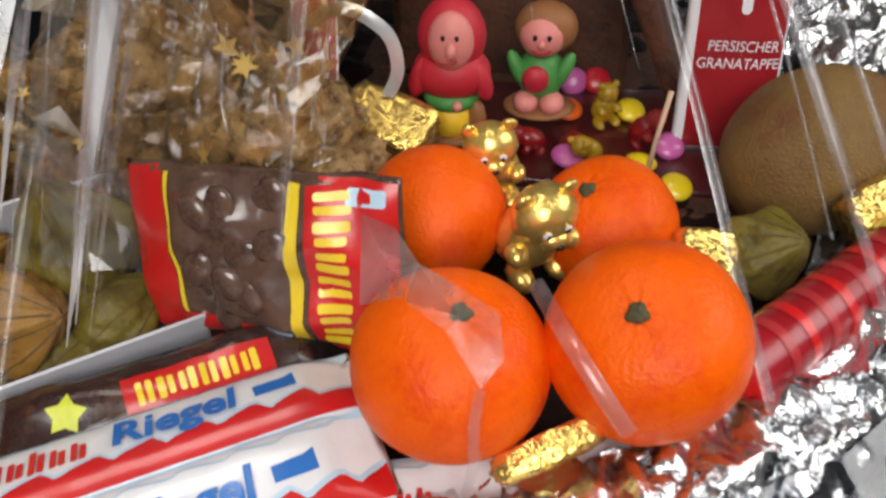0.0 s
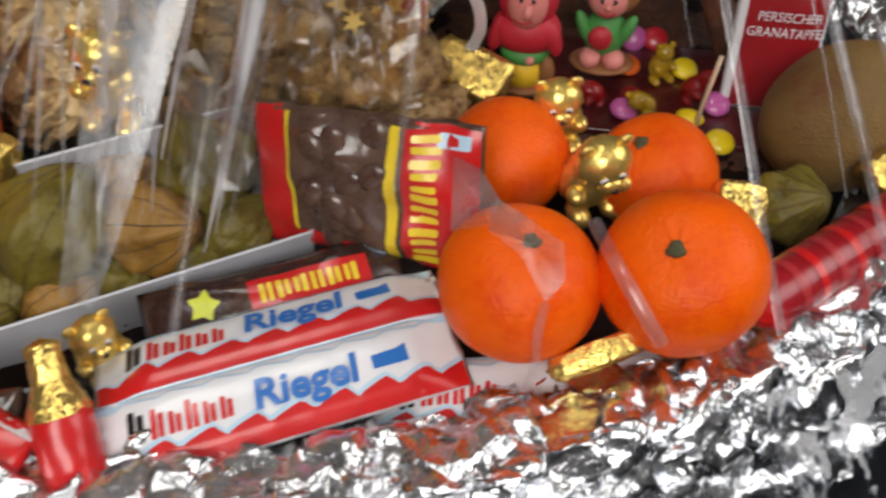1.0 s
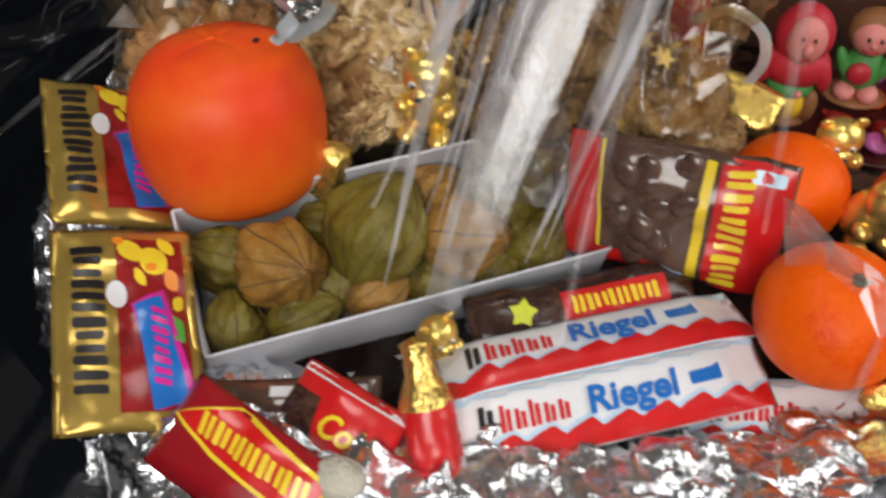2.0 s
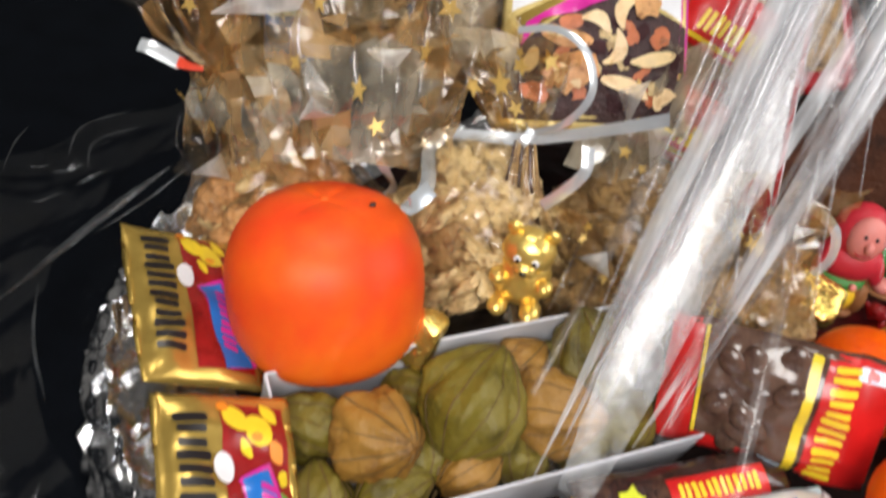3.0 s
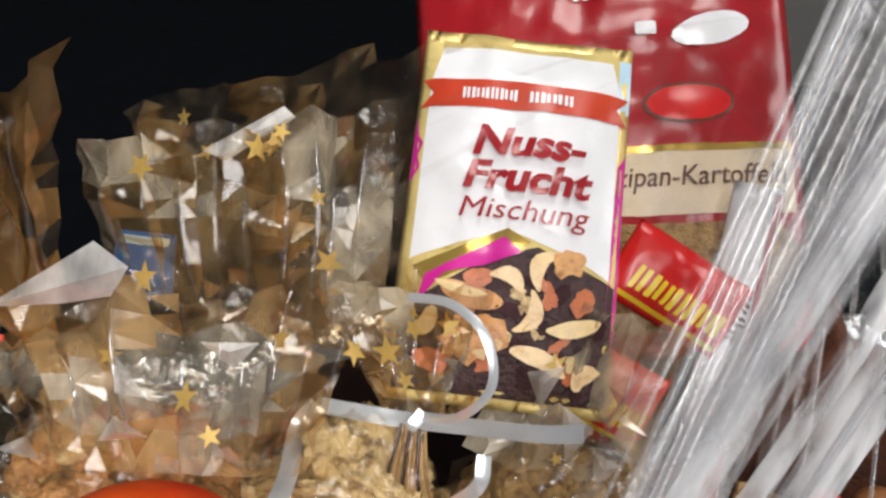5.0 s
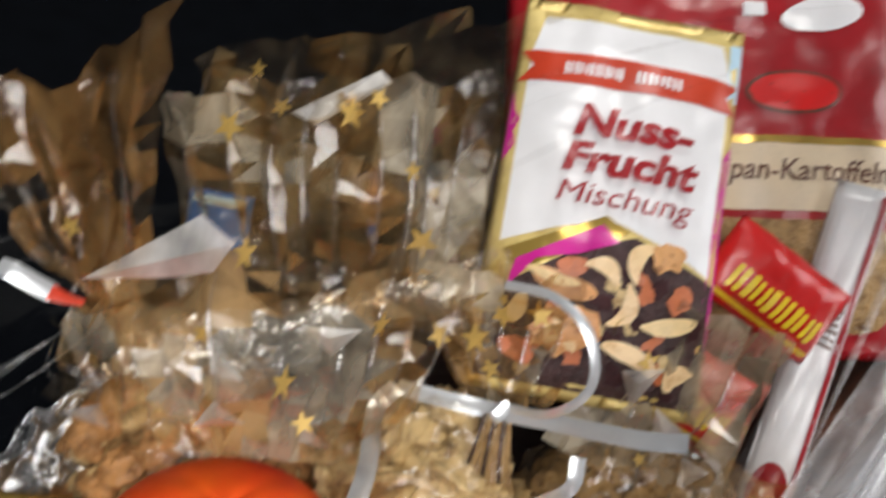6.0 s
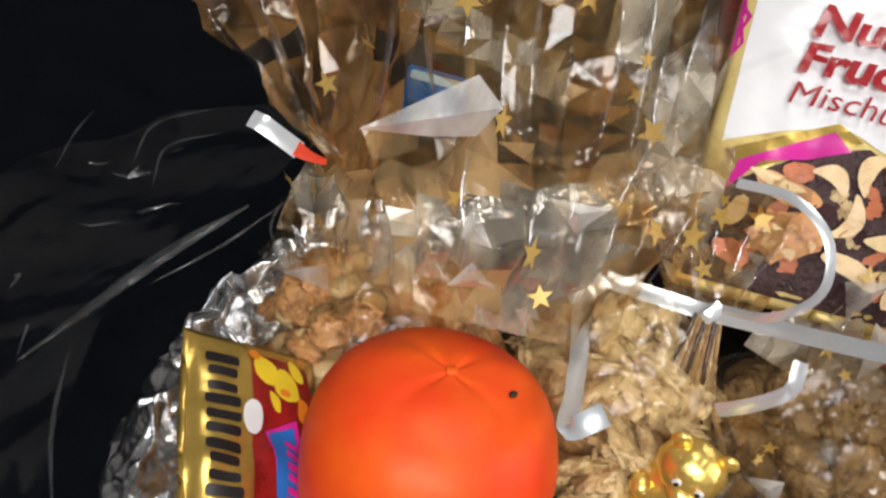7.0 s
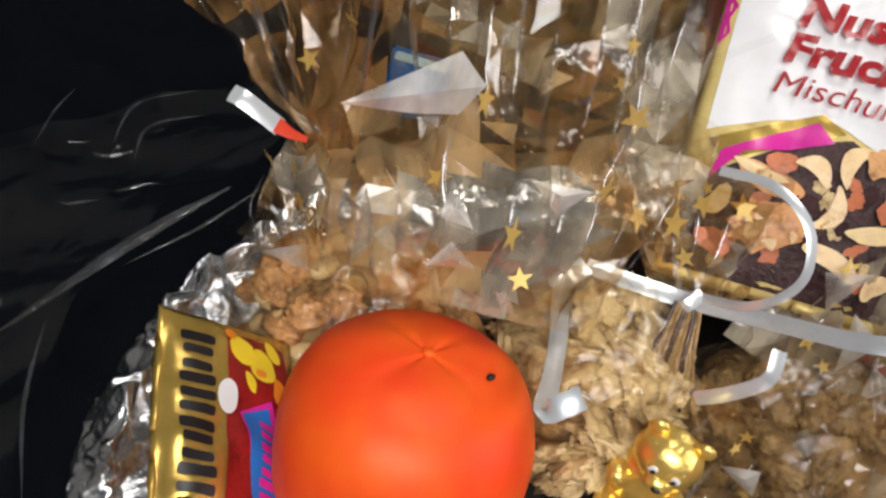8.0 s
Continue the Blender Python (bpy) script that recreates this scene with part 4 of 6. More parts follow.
gold_praline((0.026, 0.206, 0.054), (0.9, 0.42, 0.28), (-0.3, 0.8, 0.4), (0.0145, 0.0040, 0.0040), "long gold foil chocolate on the foil rim", 7)
gold_praline((0.132, 0.318, 0.058), (0.7, 0.5, 0.3), (-0.3, 0.6, 0.6), (0.011, 0.010, 0.007), "gold foil chocolate beside the brown fruit", 8)
gold_praline((0.133, 0.296, 0.052), (0.8, 0.5, 0), (-0.3, 0.6, 0.5), (0.016, 0.006, 0.005), "thin gold foil chocolate on the foil rim", 9)
gold_praline((-0.202, 0.2465, 0.064), (0.25, 0.1, 0.95), (0.2, 0.9, 0.1), (0.0125, 0.0065, 0.006), "small gold foil chocolate leaning on the persimmon", 10)
gold_figure((-0.139, 0.190, 0.030), (0.1, -0.2, 0.95), 25, 0.0165, "gold foil chocolate figure at the corner of the box", 11)


def choc_bottle():
    pts = [(0.0, 0.0), (0.0085, 0.001), (0.0095, 0.006), (0.0095, 0.020), (0.0085, 0.025), (0.0055, 0.032), (0.0048, 0.040), (0.0052, 0.044), (0.0, 0.046)]

    def turned(a, b, k, seed):
        def fn(u, v):
            s = a + (b - a) * v
            i = min(int(s), len(pts) - 2)
            t = s - i
            r, z = pts[i][0] * (1 - t) + pts[i + 1][0] * t, pts[i][1] * (1 - t) + pts[i + 1][1] * t
            ang = 2 * math.pi * u
            r *= k * (1 + 0.08 * n3(math.cos(ang), math.sin(ang), z * 200, 2, seed))
            return Vector((r * math.cos(ang), r * math.sin(ang), z))
        return weld(grid(24, 22, fn, True))
    top = thing("chocolate_bottle", up_basis((-0.121, 0.140, 0.036), (-0.28, 0.42, 0.55), 0), "small chocolate bottle in gold and red foil", "chocolate", "gold-wrapped chocolates")
    part("body", turned(0, 3.6, 1.0, 1), M_RED, top, "crumpled red foil body")
    part("neck", turned(3.4, 8, 1.06, 2), M_GOLDC, top, "gold foil neck")


choc_bottle()


# ---- gingerbread house with its dolls and sweets ----
M_GINGER = mat("gingerbread", (0.075, 0.021, 0.006), 0.75, 0, 0.35, 60, 0.7, 260, second=(0.028, 0.008, 0.003))
M_GLAZE = mat("dark_red_glaze", (0.06, 0.004, 0.005), 0.3, 0, 0.4, 60, 0.3, 120, coat=0.5)


def rough_slab(sx, sy, sz, seed, n=14):
    bm = box(sx, sy, sz, min(sx, sy, sz) * 0.3)
    bmesh.ops.subdivide_edges(bm, edges=[e for e in bm.edges if e.calc_length() > 0.012], cuts=6, use_grid_fill=True)
    for v in bm.verts:
        v.co += Vector((n3(*v.co, 60, seed), n3(*v.co, 60, seed + 4), n3(*v.co, 60, seed + 8))) * 0.0016
    return bm


def gingerbread_house():
    top = thing("gingerbread_house", pose(0.01, 0.42, 0.03), "brown gingerbread house with a glazed base plate", "gingerbread house")
    def put(name, bm, material, m, label=""):
        ob = part(name, bm, material, top, label)
        ob.matrix_basis = m
        return ob
    put("base_plate", rough_slab(0.20, 0.17, 0.008, 1), M_GINGER, pose(0.012, 0.015, -0.007))
    put("glaze", rough_slab(0.13, 0.085, 0.003, 2), M_GLAZE, pose(0.022, -0.012, -0.001), "dark red shiny glaze")
    put("front_wall", rough_slab(0.11, 0.008, 0.10, 3), M_GINGER, pose(-0.012, 0.048, 0.045))
    put("side_wall", rough_slab(0.008, 0.07, 0.07, 4), M_GINGER, pose(-0.066, 0.085, 0.03))
    put("side_wall", rough_slab(0.008, 0.07, 0.07, 5), M_GINGER, pose(0.042, 0.085, 0.03))
    put("roof_panel", rough_slab(0.009, 0.12, 0.135, 6), M_GINGER, pose(0.038, 0.055, 0.072, 0, -24, 0), "orange-brown gingerbread roof panel")
    put("roof_panel", rough_slab(0.009, 0.12, 0.120, 7), M_GINGER, pose(-0.066, 0.045, 0.070, 0, 26, 0))


gingerbread_house()

SKIN = mat("pink_sugar_paste", (0.66, 0.22, 0.19), 0.55, 0, 0.08, 60)
PASTE_R = mat("red_sugar_paste", (0.46, 0.014, 0.028), 0.55, 0, 0.12, 60)
PASTE_G = mat("green_sugar_paste", (0.06, 0.25, 0.05), 0.55, 0, 0.12, 60)
PASTE_Y = mat("yellow_sugar_paste", (0.82, 0.50, 0.02), 0.55, 0, 0.12, 60)
PASTE_B = mat("brown_sugar_paste", (0.26, 0.10, 0.03), 0.6, 0, 0.2, 80)


def smile(r, y, z, w):
    return tube([(w * math.cos(a), y + 0.12 * w * abs(math.cos(a)), z + w * 0.6 * math.sin(a)) for a in [math.pi * (1.15 + 0.7 * k / 8) for k in range(9)]], r, 6)


def hooded_doll():
    pcs = [(blob((0.0105, 0.0095, 0.010), 24, 14), PASTE_Y, pose(0.000, 0, 0.0095)),
           (blob((0.0112, 0.010, 0.0055), 24, 12), PASTE_G, pose(0, 0, 0.0185)),
           (blob((0.0155, 0.012, 0.0115), 28, 16, lambda d: 1 - 0.12 * d.z), PASTE_R, pose(0, 0.001, 0.0305)),
           (blob((0.0135, 0.0125, 0.0165), 28, 18, lambda d: 1 - 0.1 * max(0, d.z)), PASTE_R, pose(0, 0.002, 0.0445)),
           (blob((0.0088, 0.0065, 0.0118), 24, 16), SKIN, pose(0.0008, -0.0072, 0.0455)),
           (blob((0.0022, 0.0030, 0.0034), 12, 10), SKIN, pose(0.0015, -0.0142, 0.0445)),
           (blob(0.002, 10, 8), SKIN, pose(0.0035, -0.0105, 0.0195)),
           (blob((0.004, 0.004, 0.009), 14, 10), PASTE_B, pose(0.0105, -0.003, 0.010)),
           (blob((0.012, 0.011, 0.003), 20, 8), PASTE_B, pose(0, 0, 0.0015))]
    for k in (-1, 1):
        pcs.append((blob((0.0009, 0.0006, 0.0012), 8, 6), M_INK, pose(0.001 + k * 0.0026, -0.0131, 0.0492)))
        pcs.append((blob((0.004, 0.004, 0.009), 12, 8), PASTE_R, pose(k * 0.0125, -0.003, 0.0275, 0, k * -15, 0)))
    pcs.append((smile(0.0004, -0.0137, 0.0415, 0.0042), PASTE_R, Matrix.Identity(4)))
    multi("sugar_doll", pcs, pose(-0.0195, 0.376, 0.043), "sugar-paste doll in a red hood and yellow skirt", "doll")


def small_doll():
    pcs = [(blob((0.0085, 0.008, 0.0095), 22, 14), PASTE_G, pose(0, 0, 0.0135)),
           (blob((0.0048, 0.003, 0.005), 16, 10), PASTE_R, pose(-0.0015, -0.0068, 0.0145)),
           (blob((0.0080, 0.0075, 0.0078), 22, 14), SKIN, pose(0, -0.001, 0.0285)),
           (blob((0.0108, 0.0085, 0.0085), 22, 14, lambda d: 1 + 0.15 * max(0, -d.z)), PASTE_B, pose(0.001, 0.0025, 0.0305)),
           (blob((0.013, 0.011, 0.0025), 20, 8), PASTE_B, pose(0, 0, 0.001))]
    for k in (-1, 1):
        pcs.append((blob((0.0045, 0.0055, 0.004), 14, 10), SKIN, pose(k * 0.0045, -0.005, 0.005)))
        pcs.append((blob((0.0028, 0.0032, 0.0075), 12, 8), PASTE_G, pose(k * 0.0078, -0.003, 0.0165, 0, k * 25, 0)))
        pcs.append((blob((0.0008, 0.0006, 0.0011), 8, 6), M_INK, pose(k * 0.0024, -0.0082, 0.0305)))
    pcs.append((smile(0.0004, -0.0085, 0.0270, 0.0034), PASTE_R, Matrix.Identity(4)))
    pcs.append((blob((0.0014, 0.0014, 0.0014), 8, 6), SKIN, pose(0, -0.0088, 0.0282)))
    multi("sugar_doll", pcs, pose(0.0150, 0.408, 0.0405) @ Matrix.Scale(1.22, 4), "small sugar-paste doll with a red heart and green coat", "doll")


hooded_doll()
small_doll()

LENTIL = {k: mesh_of("lentil", blob((0.0065, 0.0065, 0.0032), 20, 10, lambda d: 1 + 0.05 * (1 - abs(d.z))), mat(k + "_sugar_shell", c, 0.3, 0, 0.1, 60, coat=0.2)) for k, c in
          (("yellow", (0.80, 0.58, 0.01)), ("pink", (0.50, 0.10, 0.32)), ("orange", (0.75, 0.12, 0.01)), ("red", (0.45, 0.01, 0.02)))}
for k, x, y, tilt, lab in (("yellow", 0.072, 0.361, 20, "yellow sugar-coated chocolate lentil"), ("yellow", 0.059, 0.378, -10, "yellow chocolate lentil at the toothpick"), ("pink", 0.071, 0.392, 25, "pink-purple chocolate lentil on the glaze"),
                      ("pink", 0.0285, 0.379, 10, "pink-purple chocolate lentil by the gummy bears"), ("orange", 0.028, 0.419, 15, "orange chocolate lentil on the glaze"), ("pink", 0.030, 0.446, 55, "pink-purple chocolate lentil against the wall"),
                      ("red", 0.041, 0.448, 40, "red chocolate lentil against the wall"), ("yellow", 0.056, 0.421, 20, "yellow chocolate lentil behind the gummy bears")):
    ob = new("chocolate_lentil", LENTIL[k])
    ob.matrix_world = pose(x, y, 0.0345, tilt, 8, 0)
    tagged(ob, lab, "sweet", "chocolate lentils on the glaze")


def gummy(colour, x, y, turn, tilt, label):
    m = mat("gummy_" + colour, {"yellow": (0.75, 0.48, 0.02), "red": (0.50, 0.01, 0.01)}[colour], 0.25, 0, 0.1, 80, 0.3, 300, trans=0.65)
    pcs = [(blob((0.0058, 0.0048, 0.0075), 18, 12), m, pose(0, 0, 0.007)), (blob((0.0048, 0.0045, 0.0045), 16, 12), m, pose(0, -0.0005, 0.0155))]
    for k in (-1, 1):
        pcs += [(blob(0.0016, 10, 8), m, pose(k * 0.0035, 0, 0.0195)), (blob((0.0022, 0.003, 0.002), 10, 8), m, pose(k * 0.004, -0.004, 0.009)), (blob((0.0024, 0.004, 0.0022), 10, 8), m, pose(k * 0.004, -0.004, 0.002))]
    multi("gummy_bear", pcs, pose(x, y, 0.0325, tilt, 0, turn), label, "sweet", "gummy bears on the glaze")


gummy("yellow", 0.043, 0.414, 30, 10, "yellow gummy bear standing on the glaze")
gummy("yellow", 0.040, 0.386, -30, 50, "yellow gummy bear lying on its back")
gummy("red", 0.056, 0.402, 60, 40, "dark red gummy bear on the glaze")
gummy("red", 0.018, 0.392, -60, 60, "red gummy bear lying by the doll")
gummy("red", 0.030, 0.398, 10, 80, "red gummy bear lying flat")

tp = part("toothpick", tube([(0.061, 0.372, 0.030), (0.0632, 0.374, 0.048), (0.0665, 0.377, 0.068)], 0.0011, 8), mat("pale_wood", (0.62, 0.42, 0.28), 0.6, 0, 0.15, 300), None, "thin wooden toothpick stuck in the glaze")
tagged(tp, category="toothpick")


# ---- tea sachet, brown fruit, roll of sweets ----
def tea_sachet():
    m = basis((0.0915, 0.402, 0.074), (1, 0.04, 0.0), (-0.12, 0.16, 0.98))
    top = thing("tea_sachet", m, "red and white fruit tea sachet standing upright", "tea bag")
    w, h = 0.040, 0.085
    fn = packet(w, h, 0.003, 51, 0.04, 0.0006)
    part("paper", packet_mesh(w, h, fn, 20, 30), M_WHITE, top, "white paper edge")
    part("red_front", poly([(-w * 0.39, -h * 0.48), (w * 0.47, -h * 0.48), (w * 0.47, h * 0.48), (-w * 0.39, h * 0.48)], 0, fn, 0.004, 0.0004), M_DRED, top, "red printed front")
    part("lettering", lettering("PERSISCHER", 0.0062, fn, 0.003, 0.003, 0.1, 0.0, 0.85, 0.0008), M_WHITE, top, "white lettering")
    part("lettering", lettering("GRANATAPFEL", 0.0062, fn, 0.003, -0.004, 0.1, 0.0, 0.85, 0.0008), M_WHITE, top, "white lettering")
    part("emblem", poly([(0.002 + 0.006 * math.cos(a / 10 * math.pi), 0.020 + 0.009 * math.sin(a / 10 * math.pi)) for a in range(20)], 0, fn, 0.003, 0.0008), M_DRED, top, "dark red oval emblem")
    part("emblem_mark", poly(rounded(0.004, 0.008, 0.0018, 0.002, 0.020), 0, fn, 0.003, 0.0011), M_WHITE, top)


tea_sachet()
tagged(part("paper_scrap", strap([(-0.227, 0.220, 0.064), (-0.224, 0.221, 0.068), (-0.220, 0.222, 0.066)], 0.005, (0, -0.6, 0.8), 0.3), mat("pink_paper", (0.75, 0.06, 0.12), 0.5), None, "small pink paper scrap on the box edge"), category="paper")
ob = part("sugared_sweet", blob((0.010, 0.0075, 0.006), 24, 14, lumpy(0.12, 3, 4)), mat("sugar_crust", (0.55, 0.52, 0.42), 0.6, 0, 0.2, 200, 0.7, 700), None, "pale sugared sweet lying on the foil rim")
ob.location = (-0.148, 0.117, 0.052)
tagged(ob, category="sweet")


def kiwi():
    top = thing("kiwi_fruit", up_basis((0.119, 0.357, 0.057), (0.75, 0.3, 0.35), 0), "brown fuzzy kiwi fruit beside the tea sachet", "kiwi")
    part("skin", blob((0.031, 0.0305, 0.036), 40, 28, lambda d: 1 + 0.02 * n3(d.x, d.y, d.z, 2, 8)), mat("kiwi_skin", (0.19, 0.105, 0.025), 0.6, 0, 0.35, 40, 0.6, 900, second=(0.16, 0.052, 0.012)), top)
    tip = part("blossom_tip", blob((0.004, 0.004, 0.002), 12, 6), M_STEM, top)
    tip.location = (0, 0, 0.035)


kiwi()
physalis((0.094, 0.306, 0.046), (0.5, -0.4, 0.6), 0.0165, 13, M_HUSKG, "pale green physalis husk beside the roll of sweets")


def sweets_roll():
    a, b = Vector((0.078, 0.243, 0.050)), Vector((0.140, 0.303, 0.058))
    top = thing("sweets_roll", up_basis(a, b - a, 0), "red striped roll of chewy sweets on the foil rim", "sweets")
    ln = (b - a).length

    def ring(z0, z1, r, seed):
        return grid(28, 8, lambda u, v: Vector((r * math.cos(2 * math.pi * u), r * math.sin(2 * math.pi * u), z0 + (z1 - z0) * v)) * 1.0 + Vector((0, 0, 0.0006 * n3(u * 6, v, 0, 2, seed))), True)
    part("wrapper", ring(0, ln, 0.0105, 1), M_DRED, top, "shiny dark red wrapper")
    for i in range(7):
        z = 0.012 + i * 0.009
        part("stripe", ring(z, z + 0.0035, 0.0108, i), M_RED if i % 2 else mat("pink_print", (0.42, 0.03, 0.035), 0.3), top)
    part("yellow_end", ring(ln - 0.012, ln, 0.0110, 3), M_YELLOW, top, "yellow printed end")
    part("twisted_end", grid(28, 8, lambda u, v: Vector((0.0105 * (1 - v) ** 0.6 * (1 + 0.2 * math.sin(8 * u * 6.28) * v) * math.cos(2 * math.pi * u), 0.0105 * (1 - v) ** 0.6 * math.sin(2 * math.pi * u), -0.004 * v)), True), M_RED, top)


sweets_roll()


# ---- small packets at the front corner and the back ----
def small_packet(m, w, h, th, base, label, seed, extra):
    top = thing("sweets_packet", m, label, "sweets", "small sweets packets")
    fn = packet(w, h, th, seed, 0.08, 0.0016)
    part("pouch", packet_mesh(w, h, fn, 28, 22), base, top)
    extra(top, fn)


def liquorice(top, fn):
    part("border", poly([(-0.030, 0.002), (-0.010, 0.016), (0.031, 0.012), (0.031, -0.004), (-0.008, -0.002)], 0, fn, 0.003, 0.0004), M_YELLOW, top, "yellow printed border")
    part("red_field", poly([(-0.028, 0.003), (-0.010, 0.0145), (0.0295, 0.0105), (0.0295, -0.0025), (-0.008, -0.0005)], 0, fn, 0.003, 0.0007), M_RED, top)
    blob_row(top, fn, 7, -0.018, 0.027, 0.0055, 0.0075, M_YELLOW, -0.2, 0.001)


small_packet(basis((-0.180, 0.113, 0.050), (0.93, -0.30, -0.10), (0.22, 0.75, 0.45)), 0.062, 0.034, 0.007, M_DRED, "red sweets packet with a yellow-edged banner", 61, liquorice)


def dark_window(top, fn):
    part("white_edge", poly([(-0.006, 0.011), (0.028, 0.011), (0.028, 0.015), (-0.006, 0.015)], 0, fn, 0.003, 0.0004), M_WHITE, top)
    part("red_print", poly([(-0.012, -0.015), (0.030, -0.015), (0.030, -0.004), (-0.004, -0.002)], 0, fn, 0.003, 0.0004), M_DRED, top)
    blob_row(top, fn, 3, -0.012, 0.004, 0.003, 0.005, M_WHITE, 0.3, 0.0006)


small_packet(basis((-0.176, 0.138, 0.038), (0.86, 0.30, 0.0), (-0.2, 0.75, 0.45)), 0.066, 0.036, 0.005, M_COLA, "see-through packet of dark red sweets beside the white box", 68, dark_window)


def cola(top, fn):
    part("white_strip", poly([(-0.021, 0.010), (0.021, 0.010), (0.021, 0.013), (-0.021, 0.013)], 0, fn, 0.003, 0.0004), M_WHITE, top)
    part("dark_field", poly([(-0.021, -0.013), (-0.004, -0.013), (-0.008, 0.004), (-0.021, 0.004)], 0, fn, 0.003, 0.0004), M_BROWN, top)
    part("lettering", lettering("Cola", 0.012, fn, 0.006, -0.003, 0.2, 0.0003, 0.9, 0.0008), M_YELLOW, top, "yellow lettering")


small_packet(basis((-0.157, 0.141, 0.046), (0.86, -0.26, -0.05), (0.26, 0.75, 0.45)), 0.044, 0.028, 0.006, M_RED, "small red cola sweets packet", 62, cola)


def strip(top, fn):
    part("red_strip", poly([(-0.010, -0.007), (0.034, -0.007), (0.034, 0.005), (-0.010, 0.005)], 0, fn, 0.003, 0.0004), M_RED, top)
    blob_row(top, fn, 6, -0.007, 0.030, -0.001, 0.007, M_YELLOW, 0.0, 0.0008)
    part("yellow_figure", poly(star_points(0.006, -0.026, 0.0, 0.3, 0.6), 0, fn, 0.003, 0.0006), mat("lime_print", (0.62, 0.66, 0.03), 0.3), top, "lime yellow printed shape")


small_packet(basis((-0.088, 0.226, 0.040), BARX, (-0.3, 0.5, 0.3)), 0.095, 0.024, 0.006, M_BROWN, "dark sweets packet with a red strip behind the bars", 63, strip)


def red_packet_front(top, fn):
    blob_row(top, fn, 6, -0.020, 0.022, -0.004, 0.010, M_YELLOW, 0.1, 0.0006)
    part("yellow_line", poly([(-0.025, -0.0135), (0.025, -0.0135), (0.025, -0.0115), (-0.025, -0.0115)], 0, fn, 0.003, 0.0005), M_YELLOW, top)


small_packet(basis((-0.103, 0.392, 0.166), (0.80, 0.05, -0.30), (0.2, 0.45, 0.8)), 0.054, 0.032, 0.006, M_RED, "small red packet with yellow marks leaning on a bag", 64, red_packet_front)
small_packet(basis((-0.304, 0.350, 0.136), (0.95, 0.15, 0.1), (-0.05, 0.4, 0.9)), 0.024, 0.024, 0.006, M_BLUE, "blue sweets packet behind the gift bag", 65, lambda top, fn: part("pale_edge", poly(rounded(0.020, 0.003, 0.001, 0, 0.009), 0, fn, 0.003, 0.0006), M_LBLUE, top))


def pale_bar(top, fn):
    part("emblem", poly([(-0.034 + 0.014 * math.cos(a / 10 * math.pi), 0.0075 * math.sin(a / 10 * math.pi)) for a in range(20)], 0, fn, 0.003, 0.0006), M_DRED, top, "dark red oval emblem")
    blob_row(top, fn, 4, 0.028, 0.052, -0.002, 0.009, mat("brown_print", (0.10, 0.03, 0.015), 0.4), 0.2, 0.0006)
    part("red_edge", poly([(-0.09, -0.0095), (0.09, -0.0095), (0.09, -0.007), (-0.09, -0.0078)], 0, fn, 0.004, 0.0005), M_DRED, top)


small_packet(basis((-0.0745, 0.388, 0.120), (-0.014, 0.10, 0.19), (-0.9, 0.2, -0.1)), 0.185, 0.020, 0.005, M_WHITE, "white wrapped bar with dark marks standing upright", 66, pale_bar)
small_packet(basis((-0.122, 0.366, 0.128), (0.85, 0.1, -0.30), (0.25, 0.5, 0.8)), 0.050, 0.034, 0.006, M_RED, "small red packet with a yellow line under the ribbon", 67, red_packet_front)


# ---- gift bags ----
NUTS = []
for k in range(4):
    NUTS.append(mesh_of("nut", blob((0.0092, 0.0076, 0.0056), 30, 20, lambda d, k=k: 0.74 + 0.55 * abs(n3(d.x, d.y, d.z, 2.1, k * 5)) + 0.34 * abs(n3(d.x, d.y, d.z, 4.4, k * 3)) + 0.12 * abs(n3(d.x, d.y, d.z, 9, k))), M_WALNUT))
for k in range(2):
    NUTS.append(mesh_of("nut", blob((0.0062, 0.0042, 0.0032), 14, 10, lambda d, k=k: 1 + 0.1 * n3(d.x, d.y, d.z, 2, k)), M_ALMOND))
CRISPS = [mesh_of("crisp", blob((0.0135, 0.0105, 0.0034), 30, 16, lambda d, k=k: 0.92 + 0.45 * n3(d.x, d.y, d.z, 2.2, k * 7) + 0.35 * abs(n3(d.x, d.y, d.z, 5, k)) + 0.16 * abs(n3(d.x, d.y, d.z, 11, k))), M_CRISP) for k in range(3)]
BISCUITS = [mesh_of("biscuit", blob((0.0105, 0.0090, 0.0055), 28, 16, lambda d, k=k: 0.85 + 0.5 * abs(n3(d.x, d.y, d.z, 2.4, k * 7)) + 0.36 * abs(n3(d.x, d.y, d.z, 5.5, k)) + 0.16 * abs(n3(d.x, d.y, d.z, 12, k))), M_COOKIE) for k in range(3)]


